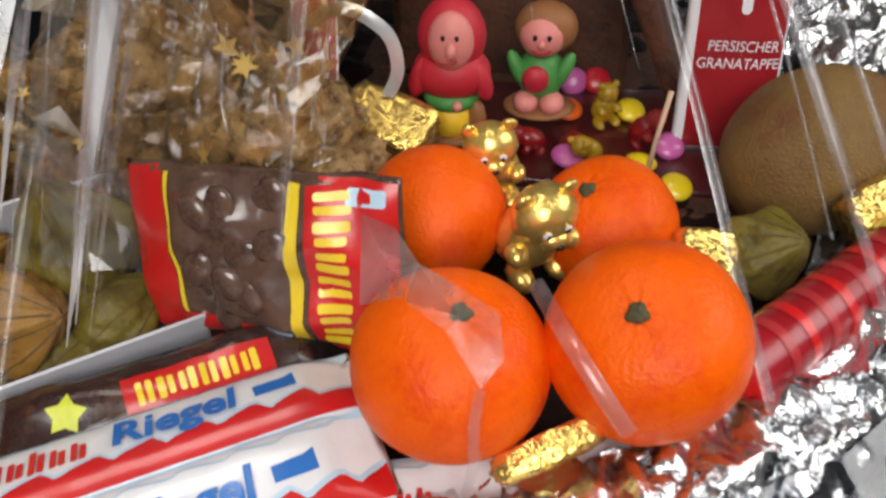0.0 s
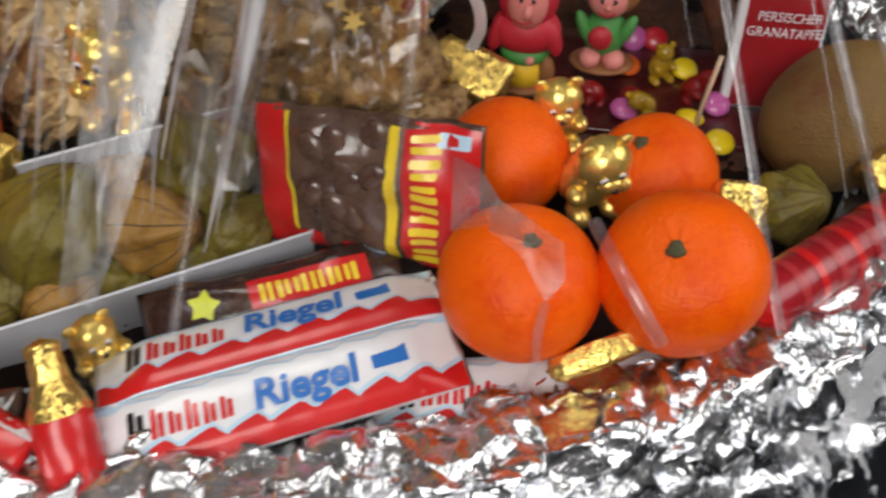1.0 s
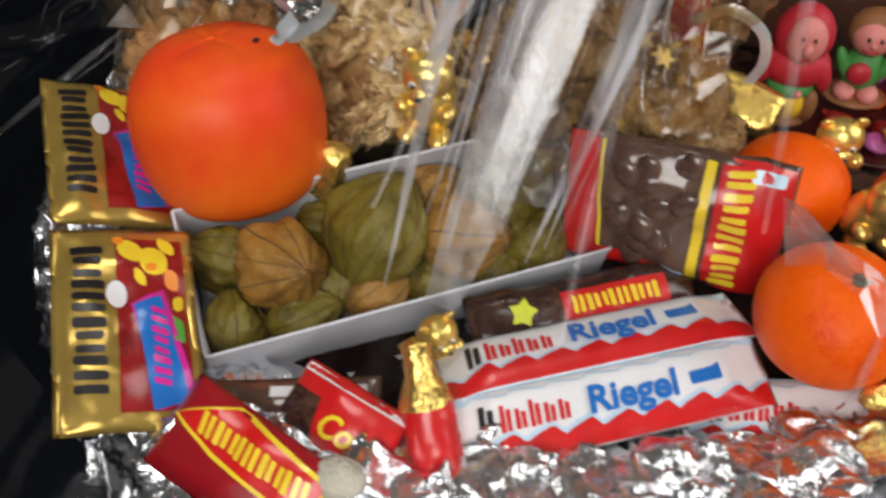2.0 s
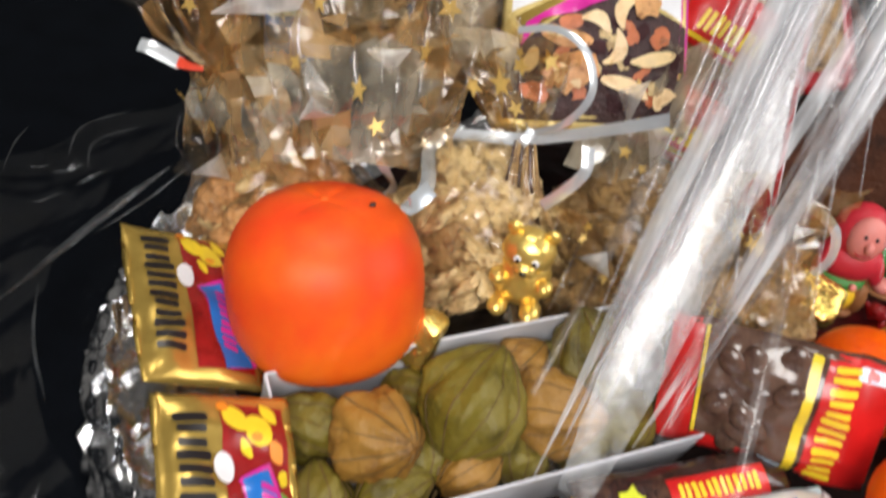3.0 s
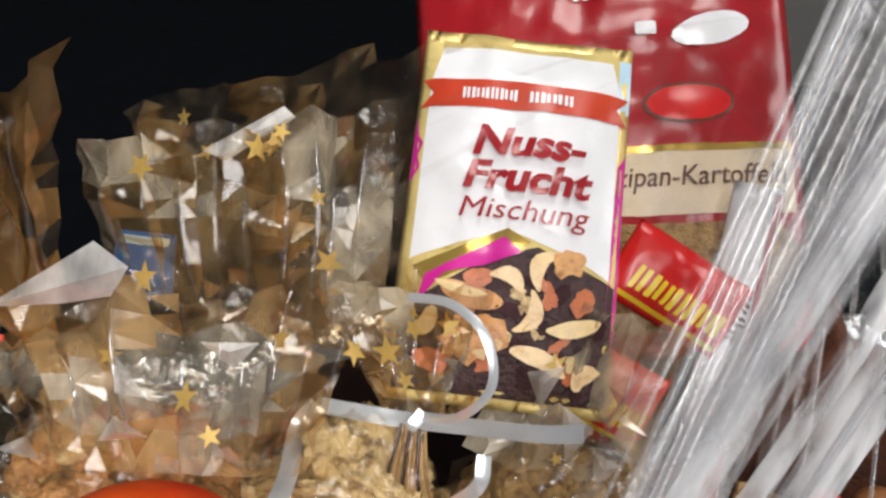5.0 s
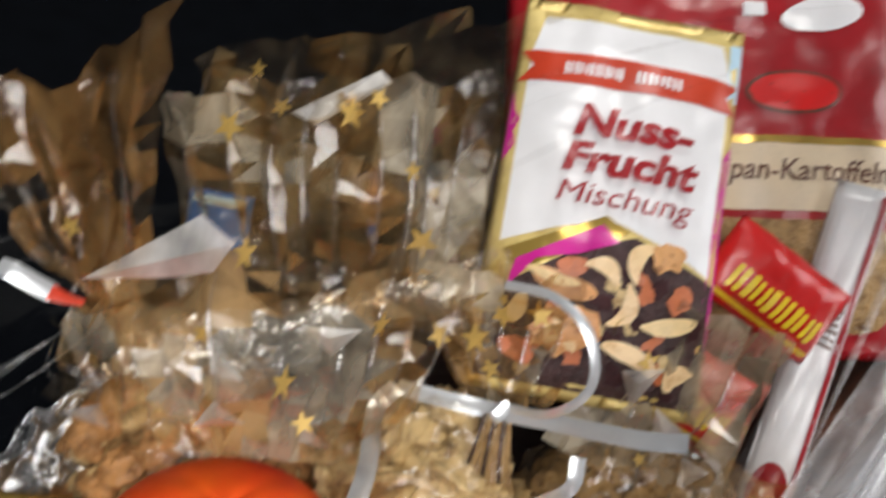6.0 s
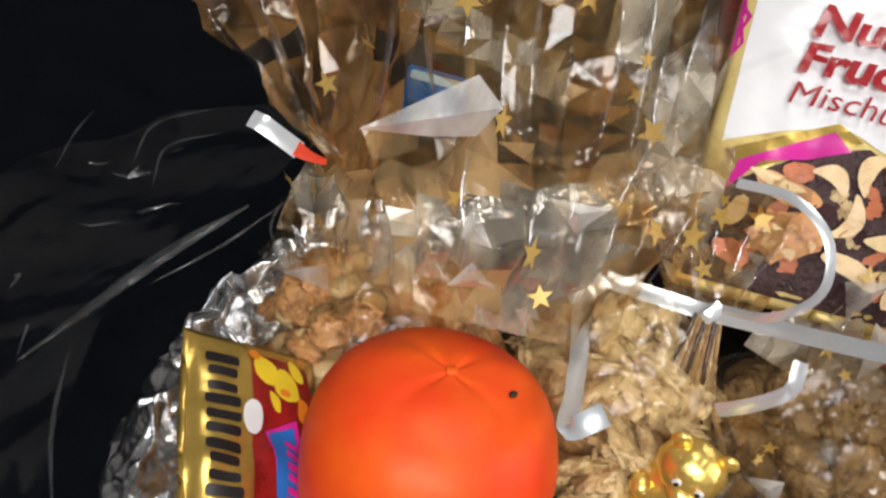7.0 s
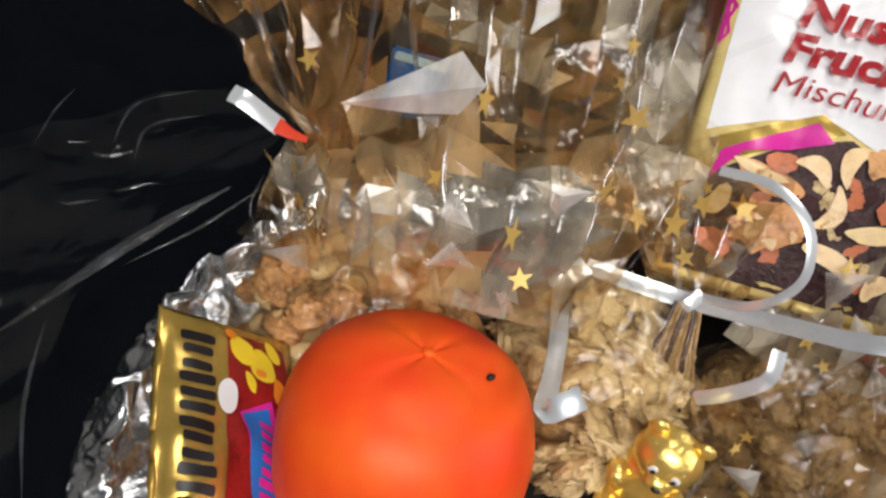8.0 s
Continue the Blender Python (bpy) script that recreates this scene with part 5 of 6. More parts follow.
def filled_bag(name, o, r, meshes, count, label, seed, piece, small=0.4):
    """A clear bag round a heap of pieces."""
    top = thing(name, pose(*o), label, "gift bag", "clear gift bags with gold stars")
    rnd = random.Random(seed)
    for i in range(count):
        a, h = rnd.uniform(0, 6.283), rnd.uniform(-0.25, 1.0)
        q = math.sqrt(max(0, 1 - h * h)) * rnd.uniform(0.86, 0.96)
        me = meshes[-1 - rnd.randrange(2)] if len(meshes) > 4 and rnd.random() < small else meshes[rnd.randrange(min(4, len(meshes)))]
        d = Vector((q * math.cos(a) * r[0], q * math.sin(a) * r[1], h * r[2] * 0.93))
        m = Matrix.Translation(d) @ Euler((rnd.uniform(-0.9, 0.9), rnd.uniform(-0.9, 0.9), rnd.uniform(0, 6.28))).to_matrix().to_4x4() @ Matrix.Scale(rnd.uniform(0.8, 1.2), 4)
        shared(piece, me, top, m)
    part("filling", blob((r[0] * 0.84, r[1] * 0.84, r[2] * 0.82), 24, 16, lumpy(0.2, 3, seed)), M_COOKIE, top)
    part("pouch", blob((r[0] * 1.12, r[1] * 1.12, r[2] * 1.18), 30, 20, lambda d: 1 + 0.12 * abs(n3(d.x, d.y, d.z, 3, seed)) + 0.13 * abs(n3(d.x, d.y, d.z, 8, seed + 1)) + 0.12 * max(0, d.z) ** 6), M_POUCH, top, "clear crinkled film", False)
    return top


def film_patch(top, bl, br, tr, tl, seed, stars=(), pleats=5, amp=0.008, bulge=0.0, n=10, material=None, ridges=True):
    """A gathered sheet of film between four corners: long sharp pleats that open towards its top edge, with printed stars at (u, v, size)."""
    bl, br, tr, tl = [Vector(p) for p in (bl, br, tr, tl)]
    nrm = (br - bl).cross(tl - bl).normalized()
    face = nrm if nrm.y < 0 else -nrm
    rnd = random.Random(seed)
    count = pleats * 3 + 3
    n += 3
    us = [0.0] + sorted(min(0.985, max(0.015, (k + rnd.uniform(-0.38, 0.38)) / count)) for k in range(1, count)) + [1.0]
    high, sign = [], 1
    for k in range(count + 1):
        sign = -sign if rnd.random() < 0.75 else sign
        high.append(sign * rnd.uniform(0.2, 1.3))
    reach = [rnd.uniform(0.82, 1.02) for _ in range(count + 1)]
    reach = [(reach[max(0, k - 1)] + 2 * reach[k] + reach[min(count, k + 1)]) / 4 for k in range(count + 1)]
    lean = [rnd.uniform(-0.05, 0.05) for _ in range(count + 1)]

    def at(k, v):
        u = min(1, max(0, us[k] + lean[k] * math.sin(math.pi * v)))
        w = v * (1 + (reach[k] - 1) * v)
        p = bl * (1 - u) * (1 - w) + br * u * (1 - w) + tr * u * w + tl * (1 - u) * w
        z = amp * high[k] * (0.25 + 0.75 * v) * (0.75 + 0.5 * n3(u * 3, v * 2, 0, 2.2, seed))
        z += amp * 1.6 * (abs(n3(u, v, seed, 2.6, seed)) - 0.25) + bulge * math.sin(math.pi * u) * math.sin(math.pi * v)
        return p + face * z
    bm = bmesh.new()
    rows = []
    for j in range(n + 1):
        rows.append([bm.verts.new(at(k, j / n) + face * rnd.uniform(-0.0022, 0.0022) + (tl - bl) * (rnd.uniform(-0.4, 0.4) / n if 0 < j < n else 0)) for k in range(count + 1)])
    for j in range(n):
        for k in range(count):
            a, b, c, d = rows[j][k], rows[j][k + 1], rows[j + 1][k + 1], rows[j + 1][k]
            if rnd.random() < 0.5:
                bm.faces.new((a, b, c)), bm.faces.new((a, c, d))
            else:
                bm.faces.new((a, b, d)), bm.faces.new((b, c, d))
    main = material or M_BAGF
    # Clear, milky and brown faces, picked by noise, imitate the folded film's reflections.
    for f in bm.faces:
        q = f.calc_center_median()
        h = n3(q.x, q.y, q.z, 26, seed) + 0.4 * n3(q.x, q.y, q.z, 60, seed + 5) + rnd.uniform(-0.04, 0.04)
        f.material_index = 1 if h < -0.16 else 2 if h > 0.34 else 3 if -0.02 < h < 0.10 else 0
    sheet = part("film", bm, main, top, "crinkled clear film printed with gold stars" if stars else "crinkled milky film", False)
    for extra in (M_POUCH, M_BAGW if main in (M_BAGF, M_BAGT) else main, M_BAGD if main in (M_BAGF, M_BAGT) else main):
        sheet.data.materials.append(extra)
    # Thin pale strips on pleat ridges stand in for their bright glints.
    if ridges:
        for k in range(1, count, 2):
            v0, v1 = rnd.uniform(0.0, 0.3), rnd.uniform(0.5, 1.0)
            pts = [at(k, v0 + (v1 - v0) * i / 8) + face * 0.0022 for i in range(9)]
            w = rnd.choice((0.0006, 0.0009, 0.0016))
            part("crease", strap(pts, lambda t, w=w: w * (0.15 + math.sin(math.pi * t)), face, 0.5, 2), M_CREASE_GLINT, sheet)
    ux, uy = (br - bl + tr - tl).normalized(), (tl - bl + tr - br).normalized()
    for u, v, s in stars:
        bm = bmesh.new()
        vs = [bm.verts.new((x, y, 0)) for x, y in star_points(s, 0, 0, u * 7)]
        bm.faces.new(vs)
        cut(bm, 0.003)
        o = at(min(range(count + 1), key=lambda k: abs(us[k] - u)), v) + face * 0.0035
        lx, ly = rnd.uniform(-0.7, 0.7), rnd.uniform(-0.5, 0.5)
        for q in bm.verts:
            q.co = o + ux * q.co.x * (1 - 0.35 * abs(lx)) + uy * q.co.y + face * (q.co.x * lx + q.co.y * ly)
        part("star", bm, M_STAR, sheet)
    return sheet


def scatter(n, seed, lo=0.0025, hi=0.0055):
    r = random.Random(seed)
    return [(r.uniform(0.08, 0.92), r.uniform(0.08, 0.92), r.uniform(lo, hi)) for _ in range(n)]


bag = filled_bag("nut_gift_bag", (-0.284, 0.306, 0.050), (0.046, 0.040, 0.040), NUTS, 150, "clear gift bag of caramelised walnuts with gold stars", 3, "nut")
bag.location = (0, 0, 0)
for c in bag.children:
    c.matrix_basis = pose(-0.284, 0.306, 0.050) @ c.matrix_basis
film_patch(bag, (-0.316, 0.284, 0.140), (-0.298, 0.284, 0.142), (-0.292, 0.282, 0.246), (-0.385, 0.280, 0.188), 5, [(0.5, 0.4, 0.004), (0.75, 0.5, 0.004)], 5, 0.007, 0, 8, M_BAGD)
film_patch(bag, (-0.334, 0.292, 0.086), (-0.250, 0.276, 0.096), (-0.286, 0.276, 0.156), (-0.322, 0.284, 0.146), 6, scatter(4, 1, 0.003, 0.005), 4, 0.006, 0, 6, M_BAGF)
film_patch(bag, (-0.268, 0.246, 0.134), (-0.209, 0.285, 0.120), (-0.198, 0.325, 0.198), (-0.300, 0.260, 0.182), 8, [(0.38, 0.40, 0.0055), (0.36, 0.99, 0.0055), (0.72, 0.62, 0.005), (0.2, 0.6, 0.004), (0.5, 0.2, 0.004)], 5, 0.007, 0.006, 8)
film_patch(bag, (-0.300, 0.318, 0.140), (-0.202, 0.335, 0.135), (-0.222, 0.390, 0.220), (-0.330, 0.340, 0.190), 9, [(0.25, 0.75, 0.006), (0.55, 0.9, 0.006), (0.6, 0.95, 0.004), (0.8, 0.35, 0.006), (0.7, 0.6, 0.004)], 6, 0.009, 0.006, 7, M_BAGT)


def facet(top, points):
    """A corner of film whose window glint is put into its white colour."""
    bm = bmesh.new()
    vs = [bm.verts.new(p) for p in points]
    mid = bm.verts.new(sum((v.co for v in vs), Vector()) / len(vs) + Vector((0, -0.0015, 0.001)))
    for p, q in zip(vs, vs[1:] + vs[:1]):
        bm.faces.new((mid, p, q))
    part("glint_facet", bm, M_GLINT_FACET, top, "white facet of film, a window glint put into its colour", False)


facet(bag, [(-0.244, 0.274, 0.170), (-0.228, 0.279, 0.172), (-0.234, 0.276, 0.162)])
facet(bag, [(-0.262, 0.258, 0.170), (-0.261, 0.256, 0.158), (-0.252, 0.258, 0.158)])
facet(bag, [(-0.258, 0.243, 0.152), (-0.254, 0.244, 0.162), (-0.246, 0.248, 0.154)])
facet(bag, [(-0.293, 0.246, 0.183), (-0.272, 0.264, 0.201), (-0.264, 0.268, 0.193), (-0.268, 0.266, 0.183), (-0.278, 0.258, 0.182)])
facet(bag, [(-0.285, 0.355, 0.188), (-0.262, 0.372, 0.206), (-0.257, 0.372, 0.203), (-0.276, 0.356, 0.186)])
facet(bag, [(-0.318, 0.276, 0.096), (-0.302, 0.272, 0.112), (-0.300, 0.276, 0.098)])

bag2 = filled_bag("crisp_gift_bag", (0, 0, 0), (0.034, 0.030, 0.040), CRISPS, 64, "clear gift bag of dried fruit crisps with a silver bow", 4, "crisp")
for c in bag2.children:
    c.matrix_basis = pose(-0.200, 0.313, 0.068) @ c.matrix_basis
film_patch(bag2, (-0.196, 0.328, 0.118), (-0.176, 0.332, 0.118), (-0.168, 0.352, 0.168), (-0.238, 0.340, 0.162), 12, [(0.35, 0.5, 0.007)] + scatter(5, 5), 3, 0.008)
film_patch(bag2, (-0.355, 0.420, 0.120), (-0.210, 0.420, 0.125), (-0.195, 0.430, 0.250), (-0.352, 0.420, 0.170), 14, scatter(5, 11, 0.003, 0.006), 5, 0.006, 0, 6, M_BAGT)
film_patch(bag2, (-0.194, 0.338, 0.118), (-0.170, 0.340, 0.118), (-0.150, 0.360, 0.160), (-0.235, 0.370, 0.168), 13, scatter(5, 6), 3, 0.008)

for k in range(9):
    x = (k - 4) * 0.0022
    line = [(-0.183 + x * 0.5, 0.319, 0.124), (-0.180 + x * 0.8, 0.310, 0.110), (-0.176 + x * 1.4, 0.306, 0.094), (-0.174 + x * 2.2, 0.306, 0.082)]
    part("gathered_neck", strap(curve_points(line, 5), lambda t, k=k: 0.0011 + 0.0016 * t, (x * 60, -0.9, 0.4), 0.5, 4), (M_BROWN, M_BAGF, M_COOKIE)[k % 3], bag2, "gathered brown film under the ribbon")


bag3 = filled_bag("biscuit_gift_bag", (0, 0, 0), (0.042, 0.036, 0.044), BISCUITS, 100, "clear gift bag of brown biscuits with gold stars", 6, "biscuit")
for c in bag3.children:
    c.matrix_basis = pose(-0.122, 0.334, 0.066) @ c.matrix_basis
film_patch(bag3, (-0.165, 0.330, 0.112), (-0.098, 0.332, 0.100), (-0.094, 0.366, 0.172), (-0.150, 0.368, 0.168), 15, scatter(6, 7), 4, 0.010, 0, 9, M_BAGW)
film_patch(bag3, (-0.175, 0.285, 0.055), (-0.105, 0.290, 0.055), (-0.090, 0.315, 0.108), (-0.165, 0.310, 0.112), 16, scatter(5, 8), 3, 0.008)

for tri in ([(-0.150, 0.334, 0.150), (-0.138, 0.332, 0.158), (-0.142, 0.334, 0.136)], [(-0.135, 0.332, 0.142), (-0.122, 0.332, 0.136), (-0.128, 0.332, 0.118)],
            [(-0.120, 0.330, 0.128), (-0.108, 0.334, 0.122), (-0.116, 0.330, 0.112)], [(-0.150, 0.296, 0.088), (-0.138, 0.296, 0.094), (-0.134, 0.298, 0.080)]):
    facet(bag3, tri)

bag4 = filled_bag("small_gift_bag", (0, 0, 0), (0.030, 0.026, 0.032), BISCUITS, 60, "small clear gift bag of brown biscuits", 8, "biscuit")
for c in bag4.children:
    c.matrix_basis = pose(-0.074, 0.326, 0.054) @ c.matrix_basis
film_patch(bag4, (-0.085, 0.312, 0.086), (-0.060, 0.314, 0.086), (-0.035, 0.345, 0.125), (-0.105, 0.345, 0.128), 17, scatter(5, 9), 3, 0.008)


# ---- ribbons ----
def ribbon(name, ctrl, width, up, label, parent=None):
    ob = part(name, strap(curve_points(ctrl, 10), width, up, 0.06), M_RIBBON, parent, label)
    if parent is None:
        tagged(ob, category="ribbon")
    return ob


bow = thing("silver_bow", Matrix.Identity(4), "silver gift ribbon tied in a bow round the crisp bag", "ribbon")
ribbon("tail", [(-0.219, 0.322, 0.118), (-0.200, 0.322, 0.121), (-0.184, 0.322, 0.124), (-0.164, 0.316, 0.134), (-0.141, 0.305, 0.149), (-0.128, 0.303, 0.156)], 0.006, (0, -0.6, 0.8), "", bow)
ribbon("loop", [(-0.184, 0.324, 0.125), (-0.168, 0.312, 0.140), (-0.160, 0.312, 0.156), (-0.166, 0.318, 0.170), (-0.180, 0.325, 0.174), (-0.196, 0.331, 0.168)], 0.0032, (0.2, -0.8, 0.6), "", bow)
ribbon("tail", [(-0.219, 0.321, 0.119), (-0.223, 0.314, 0.112), (-0.217, 0.288, 0.112), (-0.214, 0.258, 0.121), (-0.213, 0.238, 0.130), (-0.206, 0.240, 0.139)], 0.0065, (0.2, -0.5, 0.8), "", bow)
ribbon("tail", [(-0.169, 0.297, 0.108), (-0.161, 0.295, 0.119), (-0.155, 0.295, 0.130), (-0.156, 0.300, 0.138)], 0.0050, (0.2, -0.7, 0.6), "", bow)
ribbon("knot", [(-0.187, 0.322, 0.119), (-0.184, 0.318, 0.124), (-0.181, 0.322, 0.129)], 0.0045, (0, -1, 0.3), "", bow)
ribbon("curled_ribbon", [(-0.098, 0.338, 0.100), (-0.092, 0.332, 0.096), (-0.088, 0.322, 0.088), (-0.080, 0.310, 0.080), (-0.070, 0.302, 0.074)], 0.007, (0.3, -0.8, 0.5), "curled silver ribbon hanging from a gift bag")
ribbon("curled_ribbon", [(-0.070, 0.352, 0.100), (-0.055, 0.350, 0.108), (-0.040, 0.350, 0.100), (-0.036, 0.350, 0.086), (-0.040, 0.350, 0.074)], 0.005, (0.3, -0.9, 0.2), "silver ribbon loop beside the hooded doll")
end = ribbon("curled_ribbon", [(-0.335, 0.270, 0.1535), (-0.331, 0.270, 0.1535), (-0.326, 0.271, 0.1515), (-0.319, 0.273, 0.148)], 0.0056, (-0.2, -0.6, 0.8), "shiny silver ribbon end with a red tip at the nut bag")
# Red strip: what the shiny ribbon end reflects, given as its own colour.
part("ribbon_tip", strap(curve_points([(-0.320, 0.2724, 0.1488), (-0.316, 0.2738, 0.1472), (-0.311, 0.276, 0.1462)], 6), lambda t: 0.0050 - 0.003 * t, (-0.2, -0.6, 0.8), 0.06), mat("red_reflection", (0.62, 0.05, 0.02), 0.3), end, "red tip, a reflection put into the ribbon colour")
ribbon("curled_ribbon", [(-0.246, 0.322, 0.075), (-0.238, 0.315, 0.088), (-0.235, 0.292, 0.108), (-0.240, 0.288, 0.118)], 0.004, (0, -1, 0.2), "thin silver ribbon behind the persimmon")


# ---- outer cellophane ----
APEX = Vector((-0.066, 0.465, 0.275))
wrap = thing("cellophane_wrap", Matrix.Identity(4), "clear cellophane gathered over the whole gift tray", "cellophane")
WR = random.Random(12)
PLEAT = [WR.uniform(-1, 1) for _ in range(97)]


def wrap_point(a, v):
    """On the tent of film: a, the angle round the tray; v, from the rim to the gathering."""
    p = tray_point(a, 1.0, 0.052)
    k = PLEAT[int((a / 6.2832 % 1) * 96)]
    q = p.lerp(APEX, v)
    out = Vector((p.x - TC.x, p.y - TC.y, 0)).normalized()
    q += out * (0.014 * math.sin(math.pi * v) + 0.006 * k * math.sin(math.pi * min(1, v * 1.2)))
    q.z += 0.035 * math.sin(math.pi * v) ** 1.2
    return q


def fold(a, w0, w1, v0, v1, seed):
    pts = [wrap_point(a + 0.03 * math.sin(3 * (v0 + (v1 - v0) * i / 16) + seed), v0 + (v1 - v0) * i / 16) for i in range(17)]
    out = Vector((math.cos(a + TT), math.sin(a + TT), 0.7))
    return strap(pts, lambda s: w0 + (w1 - w0) * s, out, 0.25, 4)


def angle_to(x, y):
    d = Vector((x - TC.x, y - TC.y))
    return math.atan2(-d.x * math.sin(TT) / TB + d.y * math.cos(TT) / TB, d.x * math.cos(TT) / TA + d.y * math.sin(TT) / TA)


for x, y, w0, w1, v0, v1 in (
    (-0.045, 0.142, 0.0003, 0.006, 0.32, 1.0), (0.12, 0.262, 0.006, 0.005, 0.0, 1.0), (0.078, 0.215, 0.0003, 0.006, 0.25, 1.0),
    (0.135, 0.275, 0.005, 0.004, 0.0, 1.0), (0.112, 0.25, 0.0010, 0.005, 0.1, 1.0), (0.09, 0.225, 0.0045, 0.004, 0.02, 1.0),
    (0.025, 0.185, 0.0003, 0.004, 0.42, 1.0), (-0.03, 0.15, 0.0003, 0.005, 0.45, 1.0), (-0.060, 0.14, 0.0003, 0.006, 0.38, 1.0),
    (-0.080, 0.13, 0.0002, 0.007, 0.30, 1.0), (-0.105, 0.12, 0.0002, 0.006, 0.36, 1.0), (-0.15, 0.11, 0.0003, 0.008, 0.42, 1.0)):
    part("fold", fold(angle_to(x, y), w0, w1, v0, v1, x * 50), M_FOLD, wrap, "milky fold of cellophane, whitened for its streak highlight")
for x, y, w0, w1, v0 in ((-0.090, 0.125, 0.003, 0.016, 0.12), (-0.130, 0.115, 0.002, 0.018, 0.2), (-0.025, 0.152, 0.002, 0.014, 0.2), (0.035, 0.188, 0.002, 0.012, 0.3), (-0.175, 0.107, 0.002, 0.014, 0.2), (0.128, 0.268, 0.006, 0.010, 0.1)):
    part("veil", fold(angle_to(x, y), w0, w1, v0, 0.95, x * 40), M_VEIL, wrap, "thin milky pleat of cellophane")
for i in range(30):
    wide = i < 9
    s = (0.0, 0.06, 0.46, -0.06, 0.52, 0.12, 0.30, -0.22, 0.40)[i] if wide else WR.choice((WR.uniform(-0.25, 0.62), WR.gauss(0.02, 0.07), WR.gauss(0.46, 0.06)))
    foot = Vector((-0.136 + 0.062 * s, 0.214 + 0.026 * s + WR.uniform(-0.008, 0.008), 0.055 + 0.045 * WR.random()))
    head = Vector((-0.064 + 0.080 * s + WR.uniform(-0.006, 0.006), 0.338 + 0.03 * s, 0.42))
    foot.y += 0.22 * min(0.0, s)
    head.y += 0.34 * min(0.0, s)
    ph = WR.uniform(0, 6)
    pts = [foot.lerp(head, k / 12) + Vector((0.002 * math.sin(k * 0.7 + ph), -0.010 * math.sin(math.pi * k / 12), 0)) for k in range(13)]
    w = WR.uniform(0.007, 0.011) if wide else WR.choice((0.0010, 0.0016, 0.0022, 0.003, 0.0045))
    part("fold", strap(pts, lambda t, w=w: w * (0.4 + 0.9 * t) * min(1, 0.1 + t * 4), (WR.uniform(-0.5, 0.5), -0.85, 0.45), 0.45, 6), M_FOLDW if wide else M_FOLD2, wrap, "milky fold of gathered cellophane, whitened for its shine")
# Broad fold: white haze stands in for the window's shine on it.
BROAD = [Vector((-0.133, 0.180, 0.072)).lerp(Vector((-0.070, 0.372, 0.345)), k / 14) + Vector((0, -0.006 * math.sin(math.pi * k / 14), 0)) for k in range(15)]
part("fold", strap(BROAD, lambda t: 0.004 + 0.020 * max(0.0, math.sin(math.pi * min(1, 0.10 + t * 1.30))) ** 0.8, (0.05, -0.85, 0.52), 0.06, 6), M_FOLD_SHINE, wrap, "broad fold of gathered cellophane, window shine put into its haze")
for i in range(9):
    off = 0.0035 * i + WR.uniform(-0.001, 0.001)
    pts = [Vector((-0.139 + 0.163 * (z - 0.18) + off, 0.176 + 0.56 * (z - 0.18) + off * 1.6 + 0.002 * math.sin(z * 40 + i), z)) for z in [WR.uniform(0.13, 0.17)] + [0.18 + 0.24 * k / 11 for k in range(12)]]
    w = WR.choice((0.0012, 0.002, 0.0035, 0.006))
    part("fold", strap(pts, lambda t, w=w: w * (0.15 + 1.0 * t), (WR.uniform(-0.4, 0.4), -0.85, 0.5), 0.4, 5), M_FOLD2, wrap, "thin milky fold of gathered cellophane, whitened for its highlight")
tent = grid(480, 24, lambda u, v: wrap_point(2 * math.pi * u, v * 0.97), True)
part("sheet", tent, M_WRAP, wrap)


film_patch(wrap, (-0.132, 0.252, 0.062), (-0.086, 0.266, 0.058), (-0.098, 0.282, 0.108), (-0.128, 0.270, 0.118), 31, (), 2, 0.006, 0, 6, M_FOLD)
film_patch(wrap, (-0.100, 0.286, 0.075), (-0.050, 0.290, 0.088), (-0.055, 0.330, 0.125), (-0.110, 0.325, 0.120), 32, scatter(4, 12, 0.003, 0.006), 3, 0.006, 0, 8, M_BAGT)


def skirt(u, v):
    a = 2 * math.pi * u
    p = tray_point(a, 1.055 + 0.42 * v, 0.045 * (1 - v) ** 2 + 0.004)
    z = 0.016 * abs(n3(p.x, p.y, 0, 13, 4)) + 0.007 * abs(n3(p.x, p.y, 0, 34, 6)) + 0.006 * math.sin(a * 23) * (1 - v)
    return p + Vector((0, 0, max(0.001, z)))


# Random strips on the skirt imitate scattered glints.
GLINTS = random.Random(8)
for i in range(44):
    a0 = GLINTS.uniform(2.2, 3.75)
    v0, da, dv = GLINTS.uniform(0.05, 0.85), GLINTS.uniform(-0.05, 0.05), GLINTS.uniform(-0.08, 0.15)
    pts = [skirt((a0 + da * math.sin(t * 2.2 / 9)) / (2 * math.pi), max(0, min(1, v0 + dv * t / 9))) + Vector((0, 0, 0.0015)) for t in range(10)]
    part("crease", strap(pts, lambda s: 0.0003 + GLINTS.uniform(0.0006, 0.0016) * math.sin(math.pi * s), (GLINTS.uniform(-0.5, 0.5), GLINTS.uniform(-0.9, -0.2), 0.6), 0.3, 2), M_CREASE_GLINT, wrap)

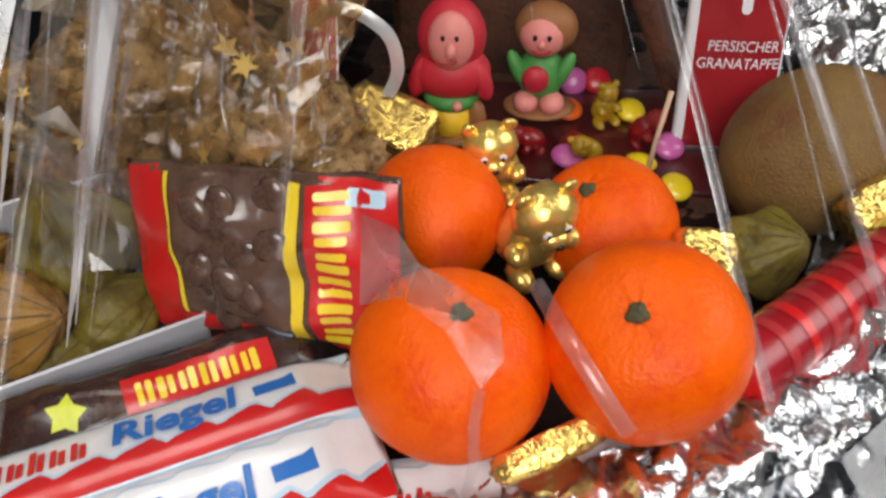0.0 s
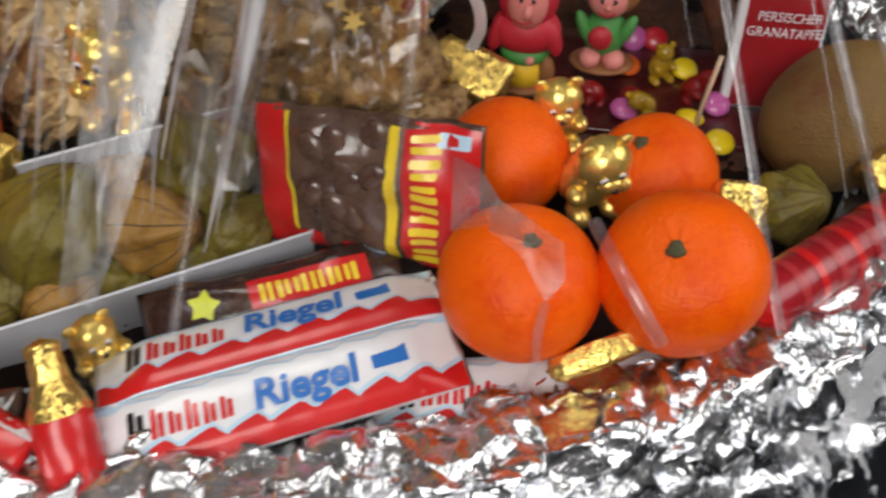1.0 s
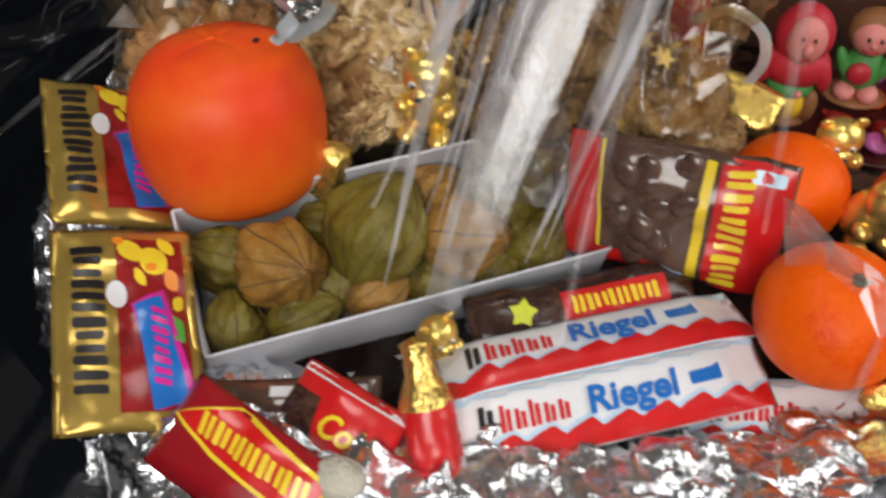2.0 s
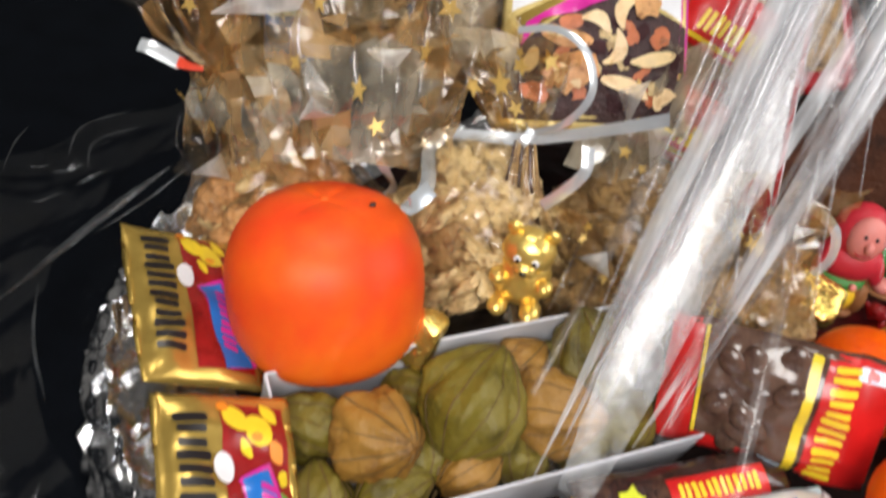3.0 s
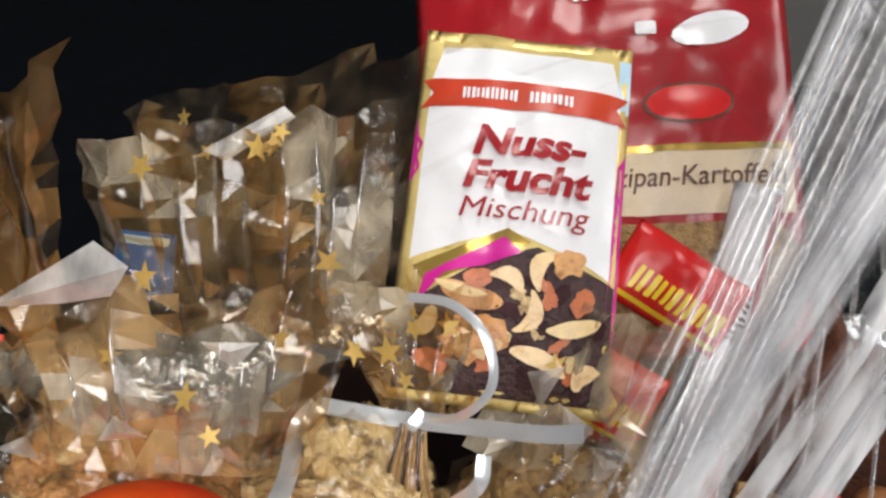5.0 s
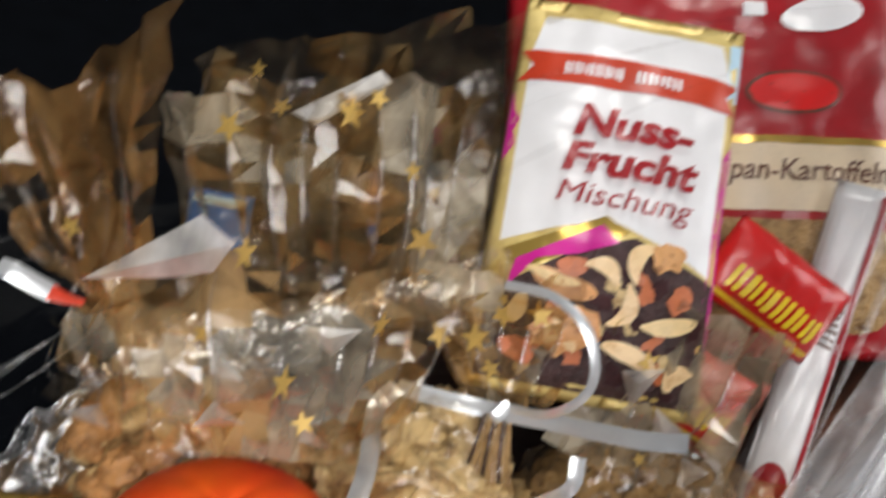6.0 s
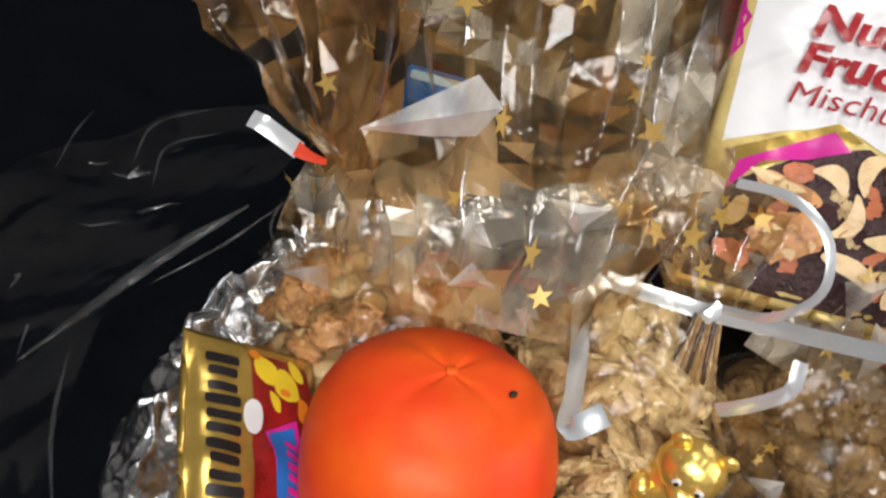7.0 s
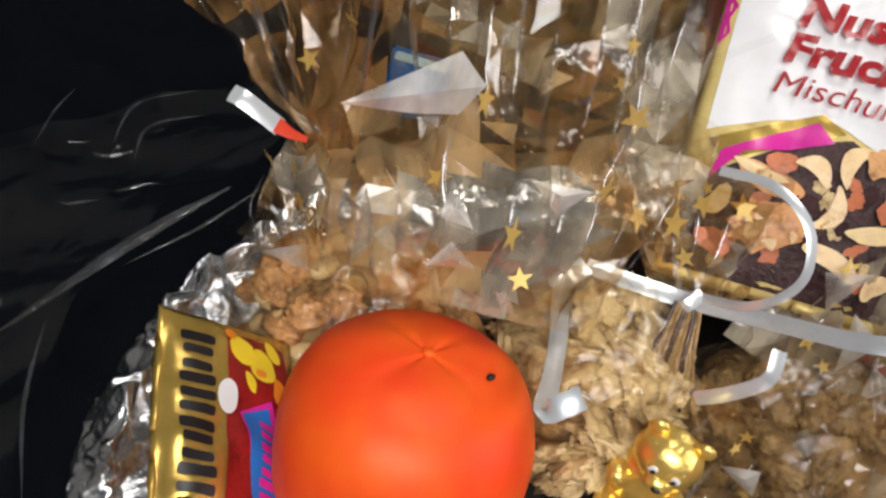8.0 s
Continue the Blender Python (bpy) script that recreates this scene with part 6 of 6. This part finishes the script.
# Placed strips: arcs and streaks of sheen built as pale bands.
for line, w in (([(-0.402, 0.245, 0.022), (-0.393, 0.321, 0.026), (-0.378, 0.365, 0.036)], 0.0055), ([(-0.446, 0.370, 0.02), (-0.456, 0.402, 0.024), (-0.446, 0.441, 0.02)], 0.0016),
                ([(-0.430, 0.365, 0.02), (-0.441, 0.392, 0.023), (-0.430, 0.425, 0.02)], 0.0018), ([(-0.470, 0.345, 0.02), (-0.480, 0.37, 0.022), (-0.488, 0.395, 0.02)], 0.0016),
                ([(-0.348, 0.200, 0.02), (-0.372, 0.228, 0.022), (-0.392, 0.262, 0.024)], 0.0020), ([(-0.385, 0.300, 0.03), (-0.372, 0.335, 0.036), (-0.362, 0.372, 0.044)], 0.0014),
                ([(-0.330, 0.168, 0.012), (-0.320, 0.140, 0.014), (-0.300, 0.118, 0.012)], 0.0040)):
    part("crease", strap(curve_points(line, 8), lambda t, w=w: w * math.sin(math.pi * (0.04 + 0.92 * t)), (0.1, -0.72, 0.7), 0.4, 4), M_CREASE_GLINT, wrap, "milky strip standing in for a glint on the cellophane")


def clinging(points, label):
    """A milky patch where the film touches a fruit."""
    bm = bmesh.new()
    mid = sum((Vector(p) for p in points), Vector()) / len(points)
    out = (mid - Vector((0.0, 0.228, 0.066))).normalized()
    c = bm.verts.new(mid + out * 0.003)
    ring = [bm.verts.new(p) for p in points]
    for a, b in zip(ring, ring[1:] + ring[:1]):
        bm.faces.new((c, a, b))
    part("clinging_patch", bm, M_CLING, wrap, label, False)


M_CLING = film("clinging_film", (0.95, 0.95, 0.95), 0.05, 0.3, 0.16, edge=0.3)
clinging([(-0.011, 0.231, 0.093), (-0.0, 0.221, 0.095), (0.012, 0.216, 0.091), (0.014, 0.206, 0.085), (0.009, 0.2, 0.081), (0.0, 0.208, 0.091), (-0.011, 0.216, 0.092)], "milky film facet over a mandarin")
clinging([(-0.027, 0.243, 0.098), (-0.018, 0.243, 0.094), (-0.009, 0.226, 0.096), (-0.011, 0.216, 0.094), (-0.023, 0.218, 0.088)], "milky film facet over the sweets packet")
part("fold", strap(curve_points([(0.02, 0.24, 0.081), (0.028, 0.216, 0.086), (0.037, 0.205, 0.079), (0.045, 0.202, 0.068)], 6), 0.0045, (0, -0.8, 0.6), 0.2), M_FOLD, wrap)
part("fold", strap(curve_points([(0.009, 0.2, 0.081), (0.008, 0.196, 0.072), (0.008, 0.195, 0.058), (0.006, 0.197, 0.043)], 6), 0.0028, (0, -0.8, 0.6), 0.2), M_FOLD, wrap)

part("skirt", grid(320, 40, skirt, True), film("cellophane_skirt", (0.98, 0.98, 0.98), 0.0, 0.08, 0.0012, (0.6, 0.75, 1.0), 0.9, 30, 0.10), wrap, "crinkled cellophane edge lying on the black cloth")
